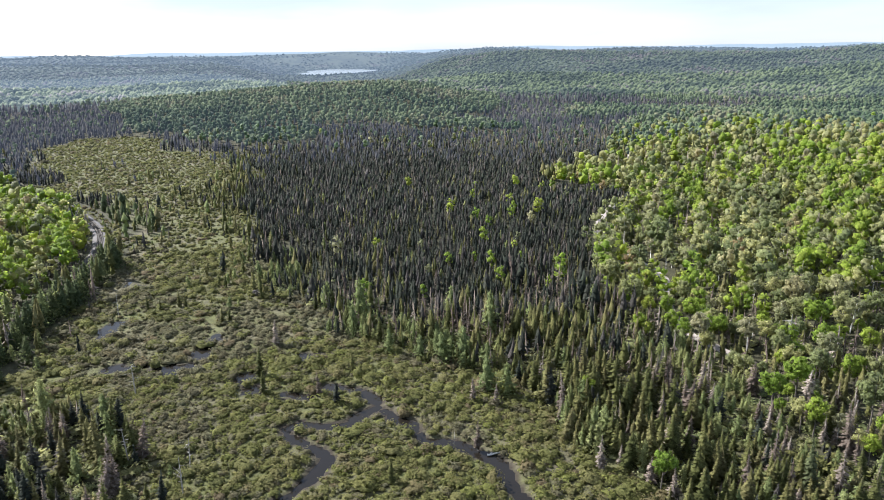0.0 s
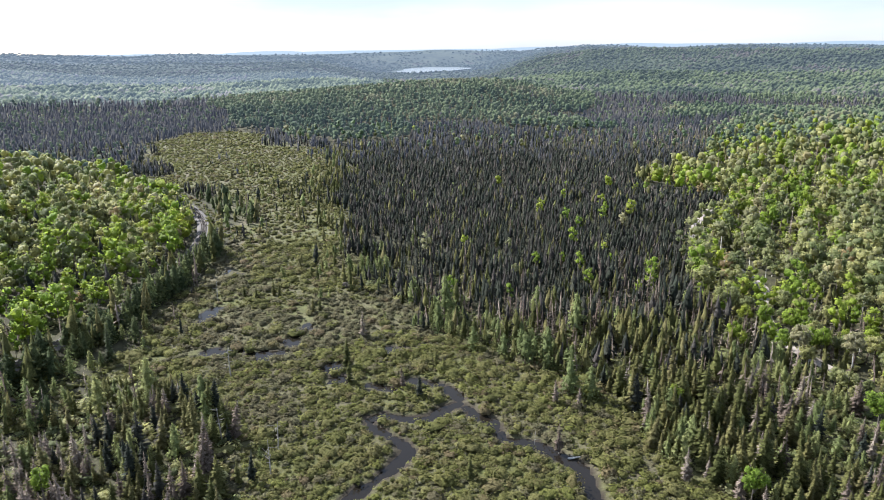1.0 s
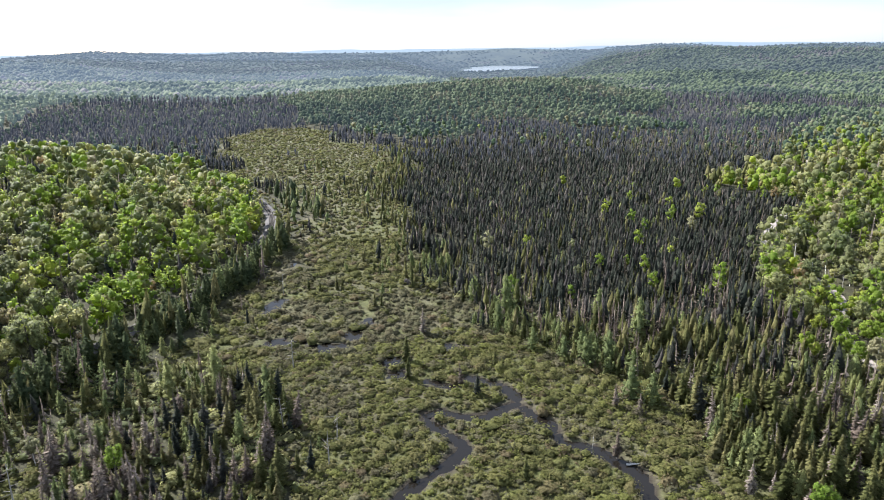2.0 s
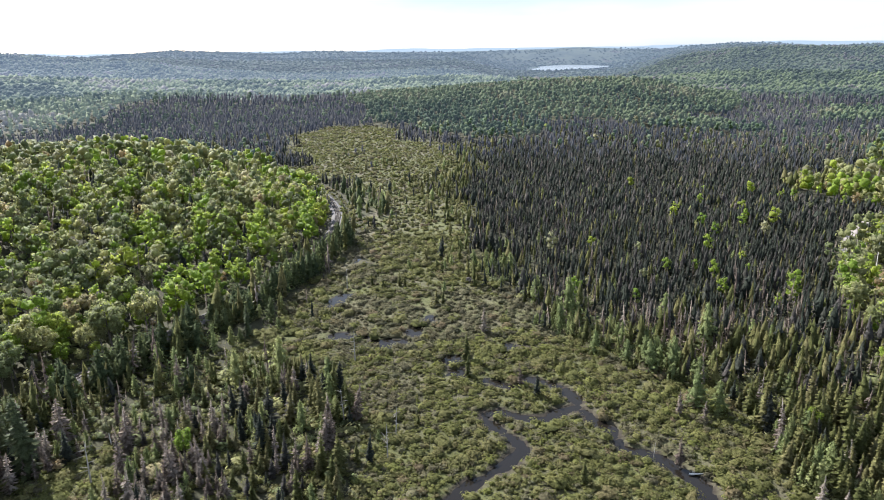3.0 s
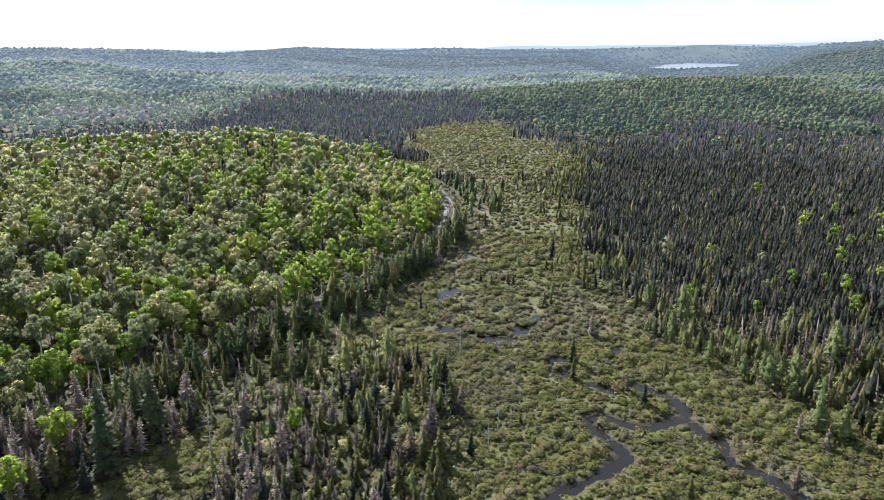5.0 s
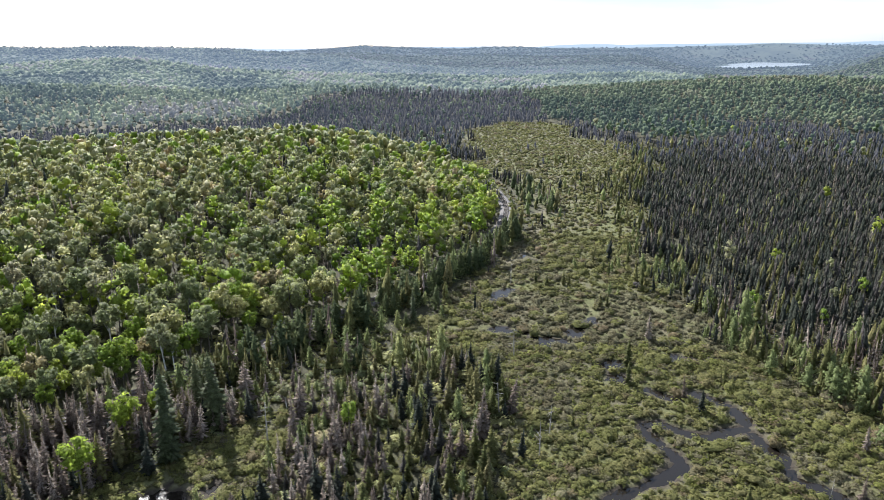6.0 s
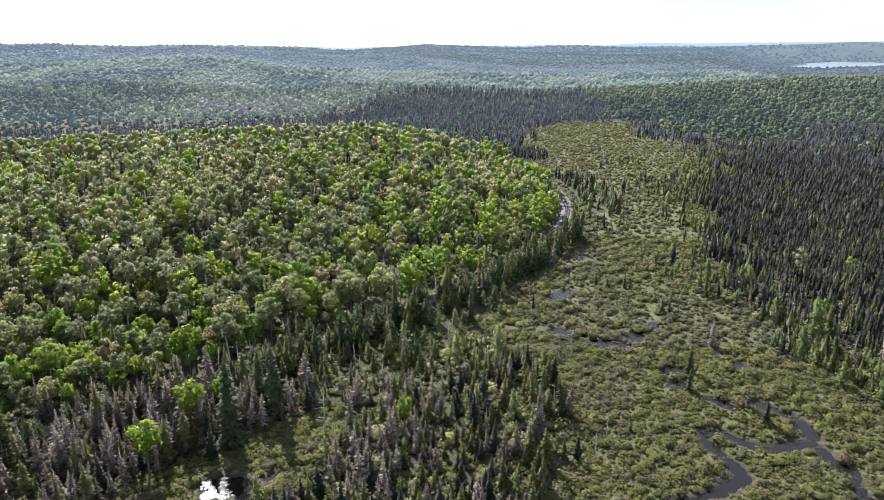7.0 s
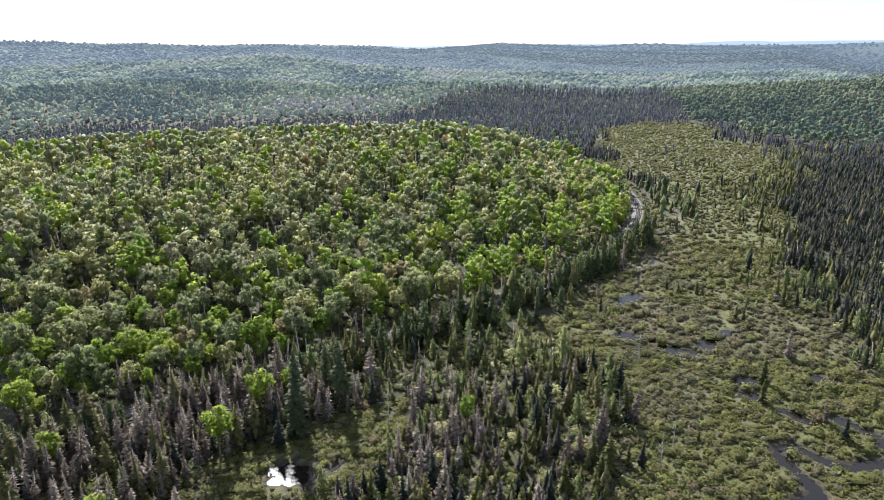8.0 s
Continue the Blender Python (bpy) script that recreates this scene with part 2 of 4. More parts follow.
M_GRAVEL = plain("gravel", (0.062, 0.056, 0.054), (0.13, 0.118, 0.115), 1.4, 0.95, 0.4, 0.12)
M_ROAD = plain("gravel_road", (0.20, 0.17, 0.15), (0.36, 0.315, 0.285), 3.0, 0.95, 0.3, 0.3)
M_TIE = plain("sleeper_wood", (0.045, 0.036, 0.03), (0.10, 0.085, 0.07), 0.5, 0.9)
M_RAIL = plain("rail_steel", (0.08, 0.062, 0.052), (0.18, 0.155, 0.14), 0.4, 0.5)
M_RAIL.node_tree.nodes["Principled BSDF"].inputs["Metallic"].default_value = 0.7
M_ROOF = plain("roof_sheet", (0.30, 0.13, 0.10), (0.42, 0.20, 0.16), 1.5, 0.6)
M_ROOF_GREY = plain("grey_roof_sheet", (0.38, 0.36, 0.35), (0.55, 0.52, 0.50), 1.5, 0.5)
M_WALL = plain("cabin_wall", (0.30, 0.26, 0.22), (0.45, 0.40, 0.34), 1.0, 0.8)
M_PANE, _t, _b, _o = material("window_glass")
_b.inputs["Base Color"].default_value, _b.inputs["Roughness"].default_value = (0.03, 0.035, 0.04, 1), 0.06


def water_material():
    m, t, bsdf, out = material("bog_water")
    bsdf.inputs["Base Color"].default_value = (0.012, 0.010, 0.008, 1)
    bsdf.inputs["Roughness"].default_value, bsdf.inputs["IOR"].default_value = 0.05, 1.33
    bsdf.inputs["Specular IOR Level"].default_value = 0.35
    bp = t.nodes.new("ShaderNodeBump")
    bp.inputs["Strength"].default_value, bp.inputs["Distance"].default_value = 0.2, 0.08
    t.links.new(noise_node(t, 0.8, 3.0), bp.inputs["Height"])
    t.links.new(bp.outputs["Normal"], bsdf.inputs["Normal"])
    return m


M_WATER = water_material()
# pale base colour stands in for bright sky mirrored on the lake
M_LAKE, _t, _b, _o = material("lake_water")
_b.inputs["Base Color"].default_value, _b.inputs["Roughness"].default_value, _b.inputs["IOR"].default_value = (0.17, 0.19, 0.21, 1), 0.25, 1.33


def ground_material():
    """Fen sedge, moss and mud near by, leaf litter under the woods, by the fen's share of each vertex."""
    m, t, bsdf, out = material("ground")
    at = t.nodes.new("ShaderNodeAttribute")
    at.attribute_name = "fen"
    big, mid, fine = noise_node(t, 22, 4), noise_node(t, 4.5, 4), noise_node(t, 0.6, 3)
    green = ramp(t, [(0.3, (0.060, 0.064, 0.025)), (0.5, (0.082, 0.085, 0.032)), (0.62, (0.096, 0.104, 0.036)), (0.75, (0.105, 0.090, 0.052))], mid)
    brown = ramp(t, [(0.3, (0.058, 0.048, 0.034)), (0.5, (0.095, 0.085, 0.052)), (0.75, (0.125, 0.11, 0.072))], mid)
    fen = blend(t, green, brown, ramp(t, [(0.42, (0, 0, 0)), (0.62, (1, 1, 1))], big))
    wood = ramp(t, [(0.3, (0.026, 0.025, 0.015)), (0.6, (0.052, 0.050, 0.026)), (0.8, (0.06, 0.075, 0.028))], mid)
    col = blend(t, wood, fen, at.outputs["Fac"])
    wet = t.nodes.new("ShaderNodeAttribute")
    wet.attribute_name = "mud"
    col = blend(t, col, (0.030, 0.024, 0.018), wet.outputs["Fac"])
    t.links.new(times(t, col, math_node(t, "ADD", fine, 0.5)), bsdf.inputs["Base Color"])
    bsdf.inputs["Roughness"].default_value, bsdf.inputs["Specular IOR Level"].default_value = 0.95, 0.2
    bp = t.nodes.new("ShaderNodeBump")
    bp.inputs["Strength"].default_value, bp.inputs["Distance"].default_value = 0.7, 0.4
    t.links.new(fine, bp.inputs["Height"])
    t.links.new(bp.outputs["Normal"], bsdf.inputs["Normal"])
    return m


M_GROUND = ground_material()


def haze_material(name, dark, light, grey, haze_glow, amount):
    """Woods 580 m off and more, in patches of dark, light and bare trees; bluish emission is painted-on haze."""
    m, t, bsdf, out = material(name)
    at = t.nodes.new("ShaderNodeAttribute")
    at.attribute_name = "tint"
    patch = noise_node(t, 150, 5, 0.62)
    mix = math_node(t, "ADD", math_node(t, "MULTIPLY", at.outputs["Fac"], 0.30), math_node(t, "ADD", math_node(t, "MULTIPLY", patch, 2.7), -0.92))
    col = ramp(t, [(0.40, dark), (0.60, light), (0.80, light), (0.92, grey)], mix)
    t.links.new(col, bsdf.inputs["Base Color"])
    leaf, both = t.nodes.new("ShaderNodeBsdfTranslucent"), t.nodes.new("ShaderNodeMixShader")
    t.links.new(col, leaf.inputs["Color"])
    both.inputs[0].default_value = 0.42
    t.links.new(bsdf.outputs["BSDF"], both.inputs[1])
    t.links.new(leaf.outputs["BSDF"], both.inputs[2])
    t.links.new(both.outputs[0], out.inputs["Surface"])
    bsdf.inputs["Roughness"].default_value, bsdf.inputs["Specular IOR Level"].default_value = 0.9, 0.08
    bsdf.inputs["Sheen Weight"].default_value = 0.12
    bsdf.inputs["Emission Color"].default_value, bsdf.inputs["Emission Strength"].default_value = (*haze_glow, 1), amount
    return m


# belt and dome beyond about 600 m, with faint bluish haze in the emission
M_BELT = haze_material("far_spruce_woods", (0.036, 0.040, 0.036), (0.060, 0.059, 0.053), (0.105, 0.095, 0.090), (0.33, 0.40, 0.68), 0.042)
M_GREY_BELT = haze_material("far_dead_woods", (0.085, 0.076, 0.072), (0.135, 0.122, 0.115), (0.185, 0.170, 0.160), (0.33, 0.40, 0.68), 0.042)
M_DOME = haze_material("far_leafy_woods", (0.055, 0.088, 0.040), (0.125, 0.160, 0.074), (0.185, 0.185, 0.100), (0.33, 0.42, 0.66), 0.038)
# painted haze: paler and more glow towards the sun, less in the _E woods
M_HILL0 = haze_material("near_hill_woods", (0.085, 0.120, 0.062), (0.250, 0.285, 0.150), (0.310, 0.290, 0.240), (0.32, 0.42, 0.66), 0.09)
M_HILL = haze_material("hill_woods", (0.070, 0.100, 0.056), (0.215, 0.250, 0.135), (0.265, 0.245, 0.210), (0.32, 0.42, 0.66), 0.14)
M_HILL_E = haze_material("clear_hill_woods", (0.045, 0.068, 0.034), (0.125, 0.160, 0.070), (0.150, 0.135, 0.120), (0.33, 0.43, 0.62), 0.075)
M_HILL2 = haze_material("distant_hill_woods", (0.050, 0.075, 0.050), (0.140, 0.165, 0.100), (0.16, 0.15, 0.14), (0.34, 0.44, 0.68), 0.22)
M_HILL2_E = haze_material("distant_ridge_woods", (0.032, 0.050, 0.032), (0.080, 0.105, 0.055), (0.10, 0.09, 0.08), (0.34, 0.44, 0.66), 0.10)
M_FAR = haze_material("far_woods", (0.034, 0.054, 0.036), (0.066, 0.086, 0.056), (0.075, 0.075, 0.070), (0.36, 0.46, 0.68), 0.17)
M_FAR2 = haze_material("far_ridges", (0.026, 0.042, 0.036), (0.046, 0.062, 0.046), (0.050, 0.050, 0.047), (0.37, 0.49, 0.70), 0.22)
M_FAR3 = haze_material("farthest_ridges", (0.04, 0.06, 0.06), (0.05, 0.07, 0.07), (0.05, 0.06, 0.06), (0.43, 0.55, 0.72), 0.58)

# ---------------------------------------------------------------- mesh helpers
def mesh_from(name, v, f, mats, slots=None, smooth=True, normals=None, **point_values):
    v, f = np.asarray(v, np.float32), np.asarray(f, np.int32)
    me = bpy.data.meshes.new(name)
    me.vertices.add(len(v))
    me.vertices.foreach_set("co", v.ravel())
    me.loops.add(f.size)
    me.loops.foreach_set("vertex_index", f.ravel())
    me.polygons.add(len(f))
    me.polygons.foreach_set("loop_start", np.arange(0, f.size, f.shape[1], dtype=np.int32))
    if slots is not None:
        me.polygons.foreach_set("material_index", np.asarray(slots, np.int32))
    me.polygons.foreach_set("use_smooth", np.full(len(f), smooth or normals is not None))
    for key, val in point_values.items():
        me.attributes.new(key, "FLOAT", "POINT").data.foreach_set("value", np.asarray(val, np.float32))
    for m in mats:
        me.materials.append(m)
    me.update(calc_edges=True)
    if normals is not None:
        me.attributes.new("custom_normal", "FLOAT_VECTOR", "POINT").data.foreach_set("vector", np.asarray(normals, np.float32).ravel())
    return me


class Build:
    """Collects triangles of one mesh, with a material slot each."""

    def __init__(self):
        self.v, self.f, self.s, self.n, self.d = [], [], [], 0, []

    def add(self, v, f, slot=0, out=None):
        v, f = np.asarray(v, float), np.asarray(f, int)
        self.d.append(np.zeros((len(v), 3)) if out is None else out)
        self.v.append(v), self.f.append(f + self.n), self.s.append(np.full(len(f), slot))
        self.n += len(v)
        return self

    def done(self):
        return np.vstack(self.v), np.vstack(self.f), np.concatenate(self.s)

    def soft(self, wood=None):
        """Normals of a leafy crown as one rounded mass: away from its lobes, its middle and its stem."""
        v, d = np.vstack(self.v), np.vstack(self.d)
        lo, hi = v.min(0), v.max(0)
        mid = (lo + hi) / 2 - (0, 0, 0.15 * (hi[2] - lo[2]))
        c = (v - mid) / ((hi - lo) / 2 + 0.01)
        c /= np.linalg.norm(c, axis=1)[:, None] + 1e-6
        n = np.where((d ** 2).sum(1)[:, None] > 0, d + 0.5 * c, c * (1, 1, 0.2) + (0, 0, 0.3))
        if wood is not None and wood.n:
            w = np.vstack(wood.v)
            n = np.vstack([n, w * (1, 1, 0) + (0, 0, 0.05)])
        return n / (np.linalg.norm(n, axis=1)[:, None] + 1e-6)


def tube(b, p0, p1, r0, r1, sides=5, slot=1):
    p0, p1 = np.array(p0, float), np.array(p1, float)
    d = (p1 - p0) / (np.linalg.norm(p1 - p0) + 1e-9)
    u = np.cross(d, (0.3, 0.9, 0.2)); u /= np.linalg.norm(u)
    w = np.cross(d, u)
    a = np.arange(sides) * 2 * np.pi / sides
    ring = np.cos(a)[:, None] * u + np.sin(a)[:, None] * w
    v = np.vstack([p0 + ring * r0, p1 + ring * r1])
    i, j = np.arange(sides), (np.arange(sides) + 1) % sides
    b.add(v, np.vstack([np.stack([i, j, j + sides], 1), np.stack([i, j + sides, i + sides], 1)]), slot)


G = (1 + 5 ** 0.5) / 2
ICO_V = np.array([(-1, G, 0), (1, G, 0), (-1, -G, 0), (1, -G, 0), (0, -1, G), (0, 1, G), (0, -1, -G), (0, 1, -G), (G, 0, -1), (G, 0, 1), (-G, 0, -1), (-G, 0, 1)]) / (1 + G * G) ** 0.5
ICO_F = np.array([(0, 11, 5), (0, 5, 1), (0, 1, 7), (0, 7, 10), (0, 10, 11), (1, 5, 9), (5, 11, 4), (11, 10, 2), (10, 7, 6), (7, 1, 8),
                  (3, 9, 4), (3, 4, 2), (3, 2, 6), (3, 6, 8), (3, 8, 9), (4, 9, 5), (2, 4, 11), (6, 2, 10), (8, 6, 7), (9, 8, 1)])


def sprays(b, g, centre, radii, n, size, corners=4, up=0.25, low=-0.5, shell=0.6):
    """Leaf sprays over a lobe: small bent pieces that face outward, more or less."""
    d = g.normal(size=(n, 3))
    d[:, 2] = np.where(d[:, 2] < low * 1.2, -d[:, 2], d[:, 2])
    d /= np.linalg.norm(d, axis=1)[:, None]
    p = centre + d * radii * g.uniform(shell, 1.12, (n, 1))
    nrm = d + g.normal(size=(n, 3)) * 0.45 + (0, 0, up)
    nrm /= np.linalg.norm(nrm, axis=1)[:, None]
    u = np.cross(nrm, g.normal(size=(n, 3))); u /= np.linalg.norm(u, axis=1)[:, None]
    w = np.cross(nrm, u)
    s = size * g.uniform(0.6, 1.25, (n, 1))
    i = np.arange(n)
    out = np.repeat(d * 0.6 + nrm * 0.5, corners, 0)
    if corners == 4:
        q = np.stack([p - u * s, p - w * s * 0.7 - nrm * s * 0.12, p + u * s, p + w * s * 0.7 - nrm * s * 0.3], 1).reshape(-1, 3)
        b.add(q, np.vstack([np.stack([4 * i, 4 * i + 1, 4 * i + 2], 1), np.stack([4 * i, 4 * i + 2, 4 * i + 3], 1)]), 0, out)
    else:
        q = np.stack([p - u * s, p + u * s * 0.6 - w * s, p + u * s * 0.6 + w * s], 1).reshape(-1, 3)
        b.add(q, np.stack([3 * i, 3 * i + 1, 3 * i + 2], 1), 0, out)


DOME_F = ICO_F[(ICO_V[ICO_F][:, :, 2].mean(1) > -0.55)]


def lump(b, g, centre, radii, rough=0.22, kind=0):
    """A rounded leafy mass: 0 closed, 2 open underneath."""
    v0, f = ICO_V, DOME_F if kind else ICO_F
    v = v0 * (1 + g.uniform(-rough, rough, (len(v0), 1)))
    b.add(centre + v * radii, f, 0, v0 * 0.7 + g.normal(size=(len(v0), 3)) * 0.3)


def hardwood(seed, level, tall=15.0, wide=3.7, bare=0.24):
    """A broadleaf tree: trunk, limbs and a crown of rounded leafy masses with loose sprays. level 0 is the fullest, 3 a far crown."""
    g = np.random.default_rng(seed)
    b, t = Build(), Build()
    lean = g.normal(size=2) * 0.4
    mid, top = np.array([lean[0] * 0.5, lean[1] * 0.5, tall * bare]), np.array([lean[0], lean[1], tall * 0.82])
    if level < 2:
        tube(t, (0, 0, -0.6), mid, 0.22, 0.16, (6, 3)[level])
        tube(t, mid, top, 0.16, 0.05, (5, 3)[level])
    if level == 3:
        c, rad = np.array([0, 0, tall * 0.68]), np.array([wide * 1.15, wide * 1.15, tall * 0.22]) * g.uniform(0.8, 1.15)
        ring = np.arange(6) * np.pi / 3 + g.uniform(-0.3, 0.3, 6)
        rr = rad[0] * g.uniform(0.75, 1.2, 6)
        v = np.vstack([[c + (g.normal() * 0.4, g.normal() * 0.4, rad[2] * g.uniform(0.5, 0.9))],
                       np.stack([c[0] + np.cos(ring) * rr, c[1] + np.sin(ring) * rr, c[2] - rad[2] * g.uniform(0.3, 1.0, 6)], 1)])
        b.add(v, [(0, 1 + k6, 1 + (k6 + 1) % 6) for k6 in range(6)], 0, (v - c) / rad * 0.6 + (0, 0, 0.45))
        return b, t
    lobes, cards, size = ((13, 38, 0.36), (6, 12, 0.52), (2, 4, 0.85))[level]
    for k in range(lobes):
        last = k == lobes - 1
        zf = 0.83 if last else bare + 0.16 + (0.78 - bare - 0.16) * (k + g.uniform(0, 0.8)) / max(lobes - 1, 1)
        if level == 2:
            zf = (0.50, 0.72)[k]
        env = math.sin(math.pi * min(max((zf - bare) / (1.1 - bare), 0.08), 0.95)) ** 0.6
        a, off = k * 2.4 + g.uniform(0, 1.2), wide * (0.66, 0.56, 0.34)[level] * env * g.uniform(0.75, 1.15) * (0.35 if last else 1)
        c = np.array([math.cos(a) * off + lean[0] * zf, math.sin(a) * off + lean[1] * zf, zf * tall])
        r = wide * (0.40, 0.50, 0.68)[level] * (0.7 + 0.3 * env) * g.uniform(0.85, 1.15)
        rad = np.array([r, r, min(r * (0.85, 0.95, 1.0)[level], tall * (0.15, 0.19, 0.27)[level])])
        lump(b, g, c, rad * (0.7, 0.76, 0.84)[level], 0.34, (0, 2, 2)[level])
        sprays(b, g, c, rad * 1.08, cards, size, 3, shell=0.74)
        if level == 0 and k % 5 == 0:
            tube(t, mid, c, 0.09, 0.03, 4)
    return b, t


def conifer(seed, level, tall=12.0, wide=2.1, bare=0.06, sparse=False, droop=0.3):
    """A spruce: trunk, a dense heart and tiers of drooping boughs. level 0 is the fullest; sparse: dead, its boughs thin."""
    g = np.random.default_rng(seed)
    b, t = Build(), Build()
    if level < 2:
        tube(t, (0, 0, -0.5), (g.normal() * 0.15, g.normal() * 0.15, tall * (0.97 if level == 0 else 0.3)), 0.10 + tall * 0.004, 0.02, (5, 3)[level])

    taper, wave, lag = g.uniform(0.6, 1.0), g.uniform(0.05, 0.2), g.uniform(0, 6.28)

    def reach(zf):
        low = min(1.0, 0.55 + (zf - bare) * 3.0)
        return wide * (1 - zf) ** taper * low * (1 + wave * math.sin(zf * 17 + lag)) + 0.08

    def skirt(z0, z1, r0, pts):
        a = np.arange(pts) * 2 * np.pi / pts + g.uniform(-0.25, 0.25, pts) + g.uniform(0, 6)
        rr, o = r0 * g.uniform(0.55, 1.2, pts), g.normal(size=2) * wide * 0.04
        v = np.vstack([[(o[0], o[1], z1)], np.stack([np.cos(a) * rr + o[0], np.sin(a) * rr + o[1], z0 + g.uniform(-0.05, 0.05, pts) * tall], 1)])
        d = np.vstack([[(0, 0, 0.5)], np.stack([np.cos(a), np.sin(a), np.full(pts, 0.45)], 1)]) + g.normal(size=(pts + 1, 3)) * 0.2
        b.add(v, [(0, 1 + i, 1 + (i + 1) % pts) for i in range(pts)], 0, d)

    tiers, pts, thin = ((4, 5, 0.45), (3, 5, 0.72), (2, 5, 0.95))[level]
    if sparse:
        thin *= 0.35
    for k in range(tiers):
        zf = bare + (0.9 - bare) * k / tiers
        skirt(zf * tall, min(zf + 1.45 / tiers, 1.0) * tall, reach(zf) * thin, pts)
    boughs = (int(tall * 17), 22, 5)[level]
    if level == 0 and wide > 2.6:
        boughs = int(boughs * 1.25)
    for k in range(boughs):
        if g.uniform() < 0.1:
            continue
        zf = bare + (0.97 - bare) * ((k + g.uniform(0, 1)) / boughs) ** 1.12
        a, ln = k * 2.39996 + g.uniform(-0.4, 0.4), reach(zf) * g.uniform(0.45, 1.35)
        d, s = np.array([math.cos(a), math.sin(a), 0]), np.array([-math.sin(a), math.cos(a), 0])
        z0, wd = zf * tall + g.uniform(-0.1, 0.25), min(ln * (0.2 if sparse else 0.34), 0.55) * (1, 1.3, 1.6)[level]
        dr = droop * ln * g.uniform(0.2, 1.6)
        o = d + (0, 0, 0.5) + g.normal(size=3) * 0.3
        if level == 0:
            p = [d * 0.05 + (0, 0, z0), d * ln * 0.6 + s * wd + (0, 0, z0 - dr * 0.8), d * ln + (0, 0, z0 - dr), d * ln * 0.6 - s * wd + (0, 0, z0 - dr * 0.8)]
            b.add(p, [(0, 2, 1), (0, 3, 2)], 0, np.tile(o, (4, 1)))
        else:
            b.add([d * 0.05 + (0, 0, z0 + 0.3), d * ln + s * wd + (0, 0, z0 - dr), d * ln * 0.85 - s * wd + (0, 0, z0 - dr * 0.7)], [(0, 2, 1)], 0, np.tile(o, (3, 1)))
    if level == 0:
        b.add([(0, 0, tall + 0.3), (0.12, 0, tall - 1.0), (-0.06, 0.11, tall - 1.0), (-0.06, -0.11, tall - 1.0)], [(0, 1, 2), (0, 2, 3), (0, 3, 1)], 0, np.tile((0, 0, 1.0), (4, 1)))
    return b, t


def tamarack(seed, level, tall=9.0, wide=2.8):
    """A larch: a broad soft cone of feathery sprays that tilt upward."""
    g = np.random.default_rng(seed)
    b, t = conifer(seed, max(level, 1), tall, wide * (0.75 if level == 0 else 0.95), 0.05, droop=0.12)
    if level == 0:
        for k in range(10):
            zf = 0.06 + 0.9 * k / 10
            r = wide * (1 - zf) ** 0.8 + 0.1
            sprays(b, g, np.array([0, 0, zf * tall]), np.array([r, r, tall / 13]), int(22 - 14 * zf), 0.34, 3, 0.5, -1)
    return b, t


def shrub(seed, level, tall=1.0, wide=1.15):
    """A low leafy bush: rounded masses with loose sprays."""
    g = np.random.default_rng(seed)
    b = Build()
    for k in range((4, 1, 1)[level]):
        a, o = g.uniform(0, 6.28), (0.5, 0.0, 0.0)[level]
        lump(b, g, np.array([math.cos(a) * o * wide, math.sin(a) * o * wide, tall * 0.28]), np.array([wide, wide, tall * (0.7, 0.36, 0.36)[level]]) * ((0.55, 0.68, 0.85)[level] * g.uniform(0.8, 1.1)), 0.28, 2)
    sprays(b, g, np.array([0, 0, tall * 0.30]), np.array([wide, wide, tall * 0.7]) * 0.92, (44, 18, 7)[level], (0.17, 0.21, 0.42)[level], 3, 0.9, 0.0)
    b.d = [d * 0.55 + (0, 0, 0.75) for d in b.d]
    return b, Build().add(np.zeros((0, 3)), np.zeros((0, 3)))


def snag(seed, tall=9.0):
    """A dead standing trunk with a few bare limbs."""
    g = np.random.default_rng(seed)
    b, t = Build(), Build()
    tube(t, (0, 0, -0.5), (g.normal() * 0.3, g.normal() * 0.3, tall), 0.2, 0.05, 6)
    for k in range(9):
        z, a, ln = tall * g.uniform(0.35, 0.97), g.uniform(0, 6.3), g.uniform(0.8, 2.2)
        tube(b, (0, 0, z), (math.cos(a) * ln, math.sin(a) * ln, z + g.uniform(-0.4, 0.9)), 0.06, 0.015, 4, 0)
    return b, t


def joined(pair, rounded=True):
    (b, t) = pair
    c = Build()
    c.v, c.f, c.s, c.n = list(b.v), list(b.f), list(b.s), b.n
    for v, f in zip(t.v, t.f):
        c.add(v, f - f.min() if len(f) else f, 1)
    return (*c.done(), b.soft(t) if rounded else None)


